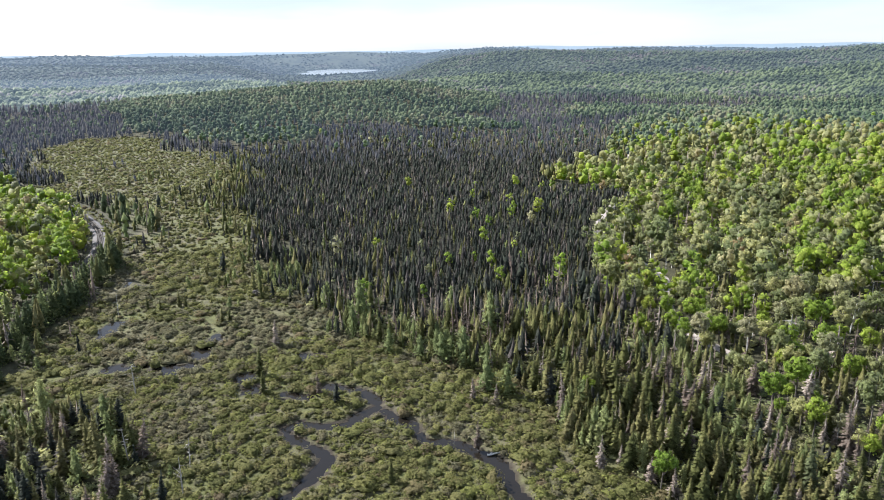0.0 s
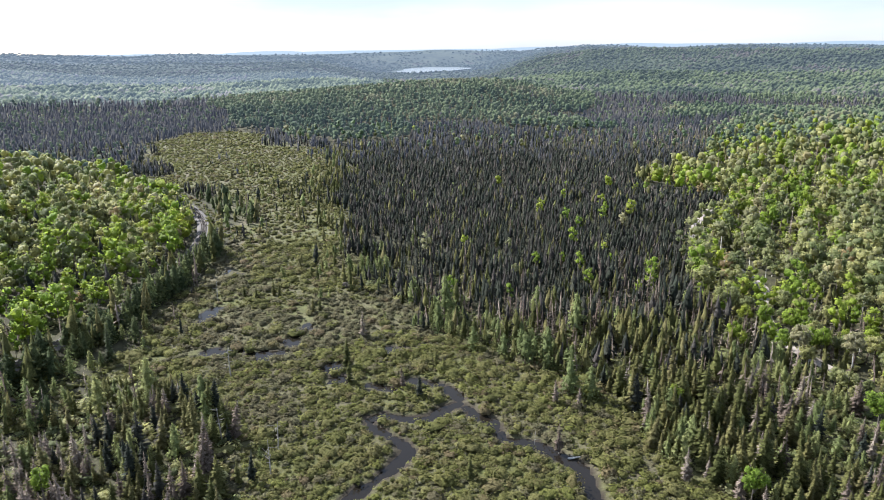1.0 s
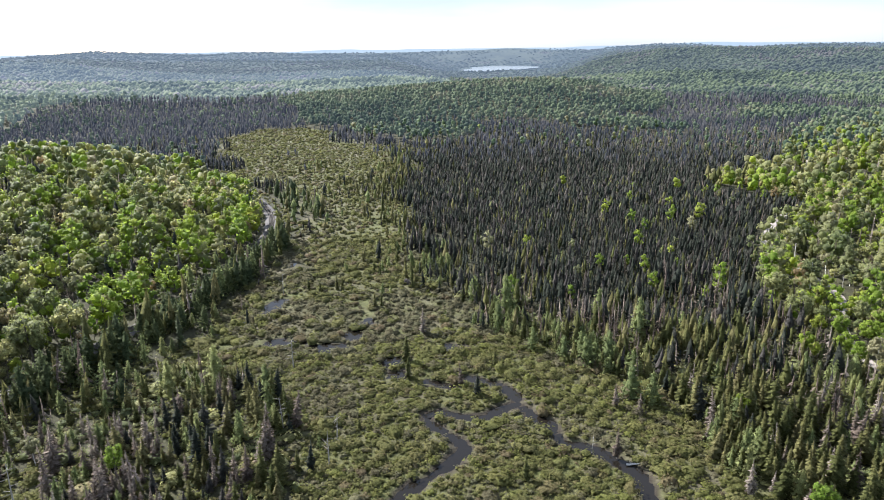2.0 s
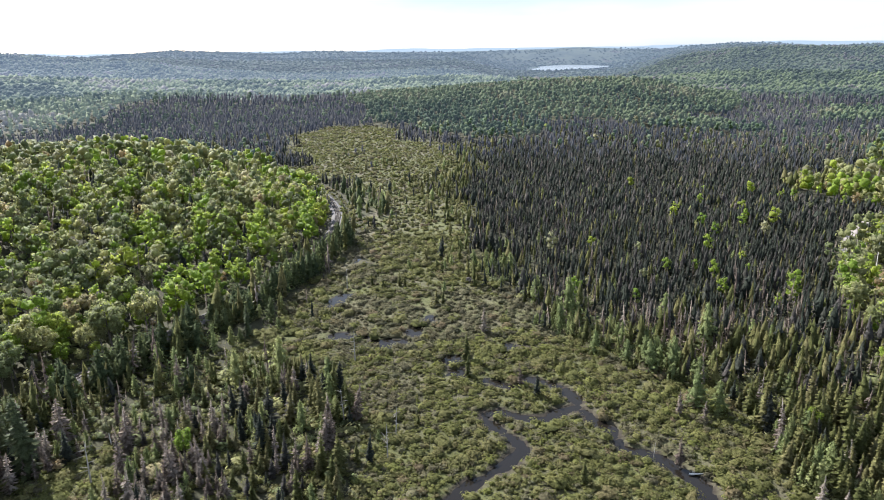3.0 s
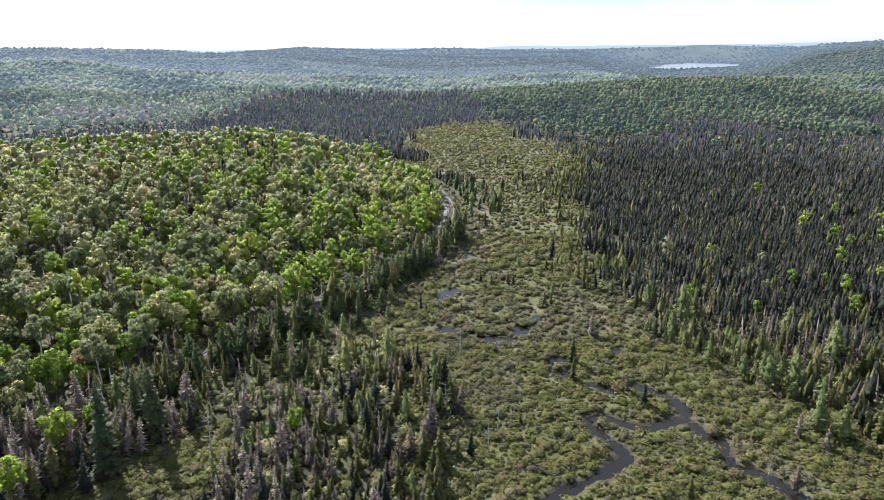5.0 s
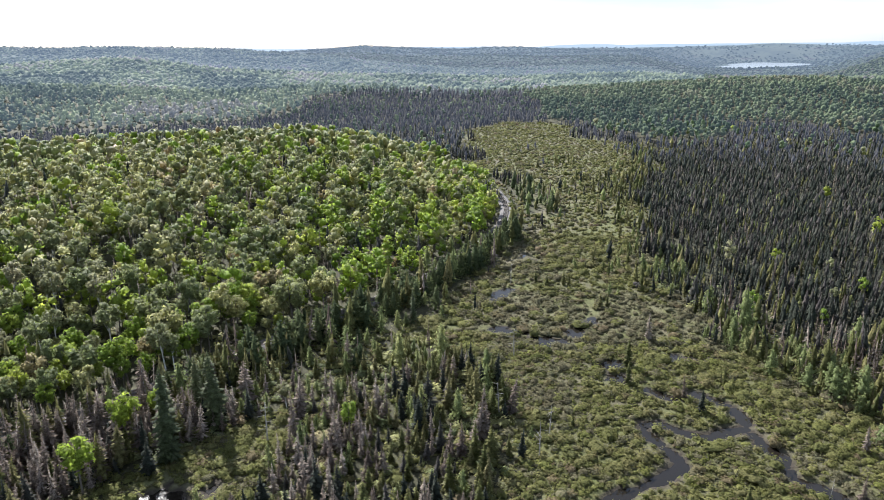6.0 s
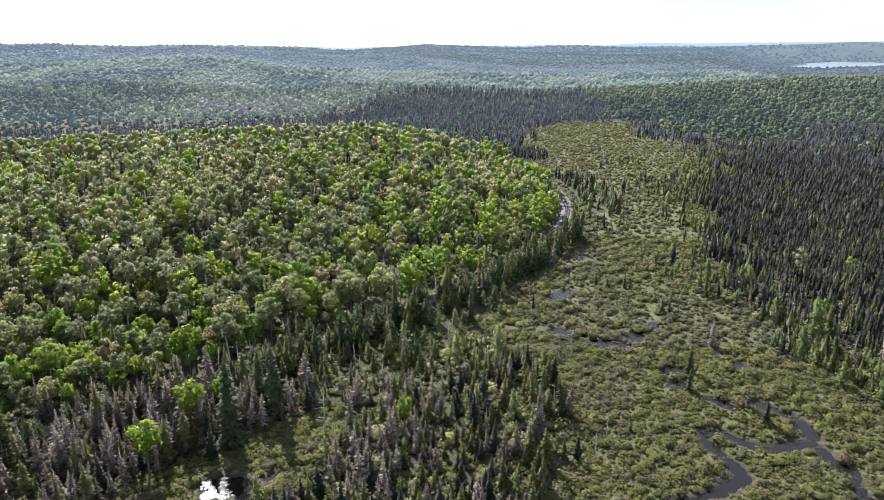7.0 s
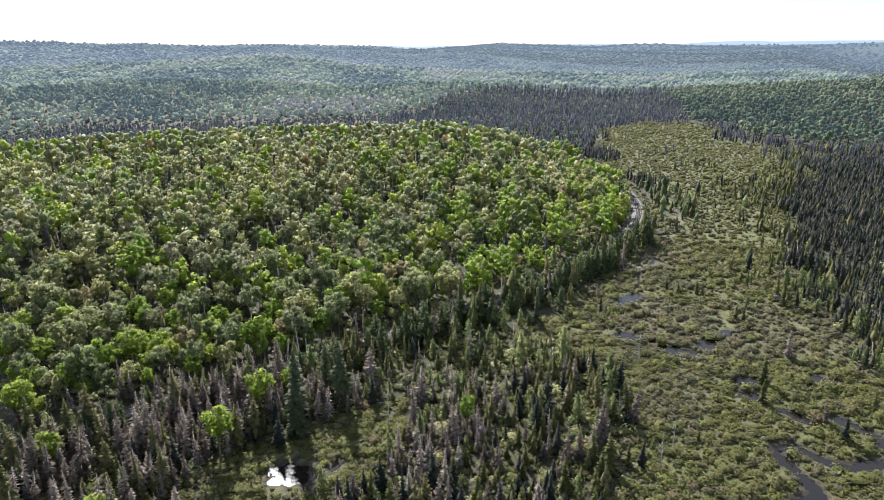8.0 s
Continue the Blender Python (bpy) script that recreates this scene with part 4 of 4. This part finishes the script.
for kind, lots in found.items():
    x, y, s = (np.concatenate(c) for c in zip(*lots))
    r = np.hypot(x, y)
    order = np.argsort(r)
    x, y, s, r = x[order], y[order], s[order], r[order]
    form = FORM.get(kind, kind)
    m_leaf, m_wood, name, label, cat, group = LOOKS[kind]
    single = np.zeros(len(x), bool)
    if kind in MAX_SINGLE:
        single[:MAX_SINGLE[kind]] = True
        planted(name, PROTOS[kind], *chosen(single, x, y, s), label, cat, group)
    shapes = TEMPLATES[form]
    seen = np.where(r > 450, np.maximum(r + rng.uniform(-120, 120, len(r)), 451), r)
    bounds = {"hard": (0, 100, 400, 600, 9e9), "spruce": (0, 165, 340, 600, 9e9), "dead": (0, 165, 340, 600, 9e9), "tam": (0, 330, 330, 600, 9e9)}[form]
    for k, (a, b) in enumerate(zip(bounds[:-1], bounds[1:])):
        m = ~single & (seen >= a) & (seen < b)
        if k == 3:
            # beyond about 600 m leaves and bark both glow with painted haze
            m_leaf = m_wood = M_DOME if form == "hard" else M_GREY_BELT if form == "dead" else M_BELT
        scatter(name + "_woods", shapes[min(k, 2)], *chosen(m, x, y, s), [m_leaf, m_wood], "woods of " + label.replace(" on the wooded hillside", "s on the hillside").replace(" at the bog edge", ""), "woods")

# shrubs and sedge on the fen
for step_m, r0, r1, level, size in ((1.33, 75, 190, 1, 0.95), (2.0, 190, 300, 1, 1.15), (2.9, 300, 760, 2, 1.05)):
    x, y = spots(step_m, r0, r1)
    m = ((np.isin(zone(x, y), (3, 4)) & (np.hypot(x, y) < 200) & (rng.uniform(size=len(x)) < 0.45)) | (zone(x, y) == 1) ) & (rng.uniform(size=len(x)) < 0.66 + 0.6 * vnoise(x, y, 7, 61))
    x, y = chosen(m, x, y)
    brown = rng.uniform(size=len(x)) < 0.12 + step((vnoise(x, y, 34, 63) + 0.35 * vnoise(x, y, 9, 64) - 1.06 + 0.66 * step((y - 140) / 45) * step((330 - y) / 60)) / 0.25)
    for mask, mat, lab in ((~brown, M_SHRUB, "low olive-green bog shrubs and sedge"), (brown, M_TWIG, "brownish half-bare bog shrubs")):
        scatter("bog_shrubs", TEMPLATES["shrub"][level], *chosen(mask, x, y), np.exp(rng.normal(size=mask.sum()) * 0.35) * size, [mat, M_BARK], lab, "shrubs", smooth=True)

# taller willow clumps on the fen, brush under the trees
x, y = spots(5.5, 75, 300)
m = (zone(x, y) == 1) & (rng.uniform(size=len(x)) < 1.5 * vnoise(x, y, 18, 65) - 0.35)
bush_shapes = []
for k in range(7):
    v, f, _ = shrub(520 + k, 0)[0].done()
    bush_shapes.append(mesh_from("willow_bush", v, f, [M_SHRUB], None, True, shrub(520 + k, 0)[0].soft()))
for bx, by in zip(*chosen(m, x, y)):
    bush = tagged(new("willow_bush", bush_shapes[int(rng.integers(0, 7))]), "rounded olive-green willow bush on the open fen", "shrub", "willow bushes")
    wide, tall = rng.uniform(1.4, 2.3), rng.uniform(1.5, 2.6)
    bush.matrix_basis = pose(float(bx), float(by), float(height(bx, by)), 0, 0, rng.uniform(0, 360)) @ Matrix.Diagonal((wide, wide, tall, 1))
x, y = spots(3.1, 75, 245)
m = np.isin(zone(x, y), (2, 4, 6)) & (rng.uniform(size=len(x)) < 0.55)
scatter("underbrush", TEMPLATES["shrub"][1], *chosen(m, x, y), np.exp(rng.normal(size=m.sum()) * 0.3) * 1.5, [M_HARD, M_BARK], "low green brush under the trees", "shrubs", smooth=True)


# woods 580 m off and more, their haze put into the emission
def far_woods(name, r0, r1, spacing, size, mat, label, sink=0.0, squash=1.0, az0=-35.5, az1=78.0, where=None, form=3):
    x, y = spots(spacing, r0, r1, az0, az1, 0.8)
    k = np.hypot((x + 522) / 200, (y - 3713) / 480) > 1
    if where:
        k &= where(x, y)
    x, y = x[k], y[k]
    scatter(name, TEMPLATES["hard"][form], x, y, np.exp(rng.normal(size=len(x)).clip(-2, 2) * 0.24) * size, [mat, mat], label, "backdrop", sink=sink, smooth=True, squash=squash)


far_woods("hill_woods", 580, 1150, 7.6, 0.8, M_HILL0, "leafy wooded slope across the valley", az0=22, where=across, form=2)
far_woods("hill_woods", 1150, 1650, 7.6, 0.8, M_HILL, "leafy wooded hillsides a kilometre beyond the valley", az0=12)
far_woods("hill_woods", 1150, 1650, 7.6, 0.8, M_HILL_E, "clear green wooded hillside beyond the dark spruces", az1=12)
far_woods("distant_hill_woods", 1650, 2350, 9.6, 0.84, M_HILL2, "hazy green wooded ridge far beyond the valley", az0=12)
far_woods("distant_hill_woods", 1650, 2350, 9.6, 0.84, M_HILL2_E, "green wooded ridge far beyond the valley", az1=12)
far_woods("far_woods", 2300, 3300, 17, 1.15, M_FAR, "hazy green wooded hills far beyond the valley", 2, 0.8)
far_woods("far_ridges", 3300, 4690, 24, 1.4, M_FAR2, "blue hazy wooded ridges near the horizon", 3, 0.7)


# ---------------------------------------------------------------- single trees that stand out
def stand(kind, places, tall, label, name=None, cat="tree"):
    """Chosen trees, each at its place and height."""
    p = np.array(places)
    name = name or LOOKS[kind][2]
    planted(name, PROTOS[kind], p[:, 0], p[:, 1], p[:, 2] / tall, label, cat, LOOKS.get(kind, ("",) * 6)[5])


PROTOS["snag"] = [proto("dead_snag", snag(500 + i), M_SNAG, M_SNAG) for i in range(4)]
LOOKS["snag"] = (M_SNAG, M_SNAG, "dead_snag", "", "tree", "snags")
LOOKS["white"] = (M_SPRUCE, M_BARK, "white_spruce", "", "tree", "white spruces")
PROTOS["bigtam"] = [proto("tamarack", tamarack(440 + i, 0, 9.0, 3.0), M_TAM, M_BARK, True) for i in range(3)]
LOOKS["bigtam"] = LOOKS["tam"]
stand("dead", [(6.8, 128.5, 6.8), (30.4, 120.7, 7.4), (11.9, 146.7, 5.8), (138.0, 250.3, 15.0), (-47.4, 183.8, 8.5), (73.0, 150.2, 8.6), (54.8, 111.4, 9.2),
               (-117.7, 99.9, 11.0), (-110.0, 127.6, 9.7), (62, 116, 11), (70, 108, 12)], 12, "dead grey spruce standing alone above the shrubs")
stand("spruce", [(-47.0, 163.9, 8.6), (-43.9, 154.6, 6.4), (-96.0, 214.5, 5.0), (-91.3, 213.3, 4.2), (-86.7, 217.2, 5.8), (-84.0, 215.6, 5.6), (-67.8, 201.6, 5.8),
                 (-17.9, 184.6, 8.0), (-66.0, 203.0, 5.0), (-118.4, 394.1, 6.5), (-41.0, 212.1, 5.4)], 12, "small dark spruce standing in the open fen")
stand("white", [(-113.3, 74.7, 21.5), (-115.5, 88.9, 18.5), (-122.6, 90.0, 15.0), (-111.2, 160.2, 12.5), (66.6, 111.1, 13.0), (-120, 80, 17)], 19, "tall broad blue-green white spruce")
stand("bigtam", [(-25.0, 198.5, 15.6), (13.5, 188.2, 14.3), (2.4, 201.9, 11.0), (-0.4, 169.9, 9.6), (10.4, 153.7, 10.4), (28.2, 142.3, 7.7), (-94.3, 149.5, 8.0),
                 (15.1, 152.1, 8.8), (-97.1, 133.4, 10.6), (-89.2, 141.1, 12.0), (-74.1, 137.7, 9.6), (-15.0, 177.6, 7.5), (-6.4, 173.6, 7.3), (4.9, 171.4, 10.5)], 9,
      "soft green tamarack at the edge of the fen")
stand("bright", [(-88.2, 101.2, 8.6), (94.6, 149.5, 10.0), (64.4, 184.2, 9.6), (73.2, 179.9, 9.3), (54.9, 184.5, 8.8), (76.8, 130.1, 10.2), (82.4, 119.7, 7.8),
                 (-159.9, 38.6, 9.3), (-156.8, 130.4, 15.0), (-152.4, 134.1, 14.5)], 13, "bright yellow-green young maple among dull spruces")
stand("snag", [(-75.3, 155.1, 8.7), (-101.0, 89.9, 9.6), (-49.3, 114.1, 8.2), (89.6, 168.3, 12.4), (1.8, 129.7, 4.0), (-103.0, 208.8, 7.4), (-50.7, 122.2, 7.7), (-64.2, 125.2, 8.2)], 9,
      "bare weathered grey snag with broken limbs")


# ---------------------------------------------------------------- railway, road, buildings, small things
def part(name, me, parent, label=""):
    o = new(name, me)
    o.parent = parent
    return tagged(o, label) if label else o


def box(b, c, half, turn=0.0, slot=0):
    c, (hx, hy, hz) = np.array(c, float), half
    v = np.array([(sx * hx, sy * hy, sz * hz) for sx in (-1, 1) for sy in (-1, 1) for sz in (-1, 1)])
    v[4:, 2] -= 0.004
    cs, sn = math.cos(turn), math.sin(turn)
    v = np.stack([v[:, 0] * cs - v[:, 1] * sn, v[:, 0] * sn + v[:, 1] * cs, v[:, 2]], 1) + c
    b.add(v, [(0, 1, 3), (0, 3, 2), (4, 6, 7), (4, 7, 5), (0, 4, 5), (0, 5, 1), (2, 3, 7), (2, 7, 6), (0, 2, 6), (0, 6, 4), (1, 5, 7), (1, 7, 3)], slot)


def even_line(line, gap):
    seg = np.hypot(*np.diff(line, axis=0).T)
    s = np.concatenate([[0], np.cumsum(seg)])
    q = np.arange(0, s[-1], gap)
    return np.stack([np.interp(q, s, line[:, 0]), np.interp(q, s, line[:, 1])], 1)


def lay_railway():
    track = tagged(new("railway_track"), "single railway track on grey gravel curving round the hill", "railway")
    line = even_line(RAIL, 2.0)
    d = np.gradient(line, axis=0)
    d /= np.linalg.norm(d, axis=1)[:, None]
    nrm = np.stack([-d[:, 1], d[:, 0]], 1)
    base = height(line[:, 0], line[:, 1])
    n = len(line)

    def sweep(offsets, slot_mat, name, label=""):
        v = np.vstack([np.column_stack([line + nrm * o, base + z]) for o, z in offsets])
        k = len(offsets)
        f = [(c * n + i, c * n + i + 1, (c + 1) * n + i + 1, (c + 1) * n + i) for c in range(k - 1) for i in range(n - 1)]
        part(name, mesh_from(name, v, np.array(f), [slot_mat], None, False), track, label)

    sweep([(-3.2, -0.3), (-1.9, 0.38), (0, 0.42), (1.9, 0.38), (3.2, -0.3)], M_GRAVEL, "ballast", "grey crushed-stone ballast")
    for side in (-0.7525, 0.7525):
        sweep([(side - 0.07, 0.52), (side - 0.03, 0.56), (side - 0.036, 0.68), (side + 0.036, 0.68), (side + 0.03, 0.56), (side + 0.07, 0.52)], M_RAIL, "rail", "worn steel rail")
    ties = even_line(RAIL, 0.62)
    td = np.gradient(ties, axis=0)
    ang, tz = np.arctan2(td[:, 1], td[:, 0]), height(ties[:, 0], ties[:, 1])
    one, rest = Build(), Build()
    box(one, (0, 0, 0), (0.12, 1.3, 0.09))
    v, f, _ = one.done()
    sleeper = mesh_from("sleeper", v, f, [M_TIE], None, False)
    near = np.flatnonzero((ties[:, 1] > 262) & (ties[:, 1] < 378))[:280]
    for i in near:
        o = part("sleeper", sleeper, track)
        o.location, o.rotation_euler = (ties[i, 0], ties[i, 1], tz[i] + 0.45), (0, 0, ang[i])
    for i in np.setdiff1d(np.arange(len(ties)), near):
        box(rest, (ties[i, 0], ties[i, 1], tz[i] + 0.45), (0.12, 1.3, 0.09), ang[i])
    v, f, _ = rest.done()
    tagged(part("sleeper_rest", mesh_from("sleeper_rest", v, f, [M_TIE], None, False), track), kind="stuff")


lay_railway()
tagged(new("road", ribbon("road", ROAD, 1.6, 0.12, M_ROAD, True, 0.3)), "pale gravel forest road between trees", "road", kind="structure")


def cabin(x, y, turn, long, deep, tall, roof_mat, label):
    """A small house: walls, gabled roof, door and windows."""
    c = tagged(new("cabin"), label, "house")
    c.matrix_basis = pose(x, y, float(height(x, y)), 0, 0, turn)
    b = Build()
    box(b, (0, 0, tall / 2 - 0.2), (long, deep, tall / 2 + 0.2))
    b.add([(-long, -deep, tall), (-long, deep, tall), (-long, 0, tall + deep * 0.55), (long, -deep, tall), (long, deep, tall), (long, 0, tall + deep * 0.55)], [(0, 2, 1), (3, 4, 5)])
    v, f, _ = b.done()
    wall = part("wall", mesh_from("wall", v, f, [M_WALL], None, False), c)
    b = Build()
    for s in (-1, 1):
        e, w, up = deep + 0.5, long + 0.4, deep * 0.55
        z0, z1 = tall - 0.25, tall + up + 0.06
        b.add([(-w, s * e, z0), (w, s * e, z0), (w, 0, z1), (-w, 0, z1), (-w, s * e, z0 + 0.15), (w, s * e, z0 + 0.15), (w, 0, z1 + 0.15), (-w, 0, z1 + 0.15)],
              [(4, 5, 6), (4, 6, 7), (0, 2, 1), (0, 3, 2), (0, 1, 5), (0, 5, 4), (0, 4, 7), (0, 7, 3), (1, 2, 6), (1, 6, 5)])
    v, f, _ = b.done()
    part("roof", mesh_from("roof", v, f, [roof_mat], None, False), c, "sheet-metal gable roof")
    for k, xx in enumerate((-long * 0.55, 0.0, long * 0.55)):
        b = Build()
        box(b, (xx, -deep - 0.02, 1.0 if k == 1 else tall * 0.55), (0.45, 0.04, 1.0 if k == 1 else 0.5))
        v, f, _ = b.done()
        part("door" if k == 1 else "window", mesh_from("opening", v, f, [M_TIE if k == 1 else M_PANE], None, False), c)


cabin(344, 573, 30, 6, 4, 3.6, M_ROOF_GREY, "small grey-roofed house half hidden by trees")
cabin(136, 491, 12, 4, 3, 2.8, M_ROOF_GREY, "pale roofed cabin among bright trees")
cabin(-372, 241, -40, 5, 3.5, 8.0, M_ROOF, "reddish-roofed camp building in the hillside woods")


def fallen_log(x, y, z, turn, long, r):
    g = np.random.default_rng(9)
    b = Build()
    pts = [np.array([s * long, 0.12 * math.sin(s * 5), 0.05 * s]) for s in np.linspace(-0.5, 0.5, 7)]
    for p, q, k in zip(pts[:-1], pts[1:], range(6)):
        tube(b, p, q, r * (1 - 0.07 * k), r * (1 - 0.07 * (k + 1)), 8, 0)
    for k in range(4):
        p = pts[2 + k]
        tube(b, p, p + (g.normal() * 0.5, g.normal() * 0.6, 0.35), r * 0.3, 0.02, 4, 0)
    v, f, _ = b.done()
    o = tagged(new("fallen_log", mesh_from("fallen_log", v, f, [M_BIRCH])), "white fallen birch log lying across the stream", "log")
    o.matrix_basis = pose(x, y, z, 0, 0, turn)


fallen_log(10.0, 126.8, 0.0, 12, 3.0, 0.2)


def root_mound(x, y):
    """An uprooted stump: a dark earthy lump with stubby roots."""
    g = np.random.default_rng(4)
    e = tagged(new("uprooted_stump"), "dark uprooted stump with earth on its roots in the fen", "stump")
    e.location = (x, y, float(height(x, y)))
    b, w = Build(), Build()
    for k in range(6):
        lump(b, g, np.array([g.normal() * 0.7, g.normal() * 0.4, 0.7 + g.uniform(0, 0.6)]), np.array([0.8, 0.6, 0.8]), 0.3)
    for k in range(9):
        a = g.uniform(0, 6.28)
        tube(w, (0, 0, 0.9), (math.cos(a) * 1.6, math.sin(a) * 1.0, 0.9 + g.uniform(-0.7, 1.1)), 0.11, 0.02, 5, 0)
    vb, fb, _ = b.done()
    vw, fw, _ = w.done()
    part("earth", mesh_from("earth", vb, fb, [M_TIE], None, False), e, "dark clinging earth")
    part("roots", mesh_from("roots", vw, fw, [M_BARK]), e)


root_mound(-63.8, 227.0)
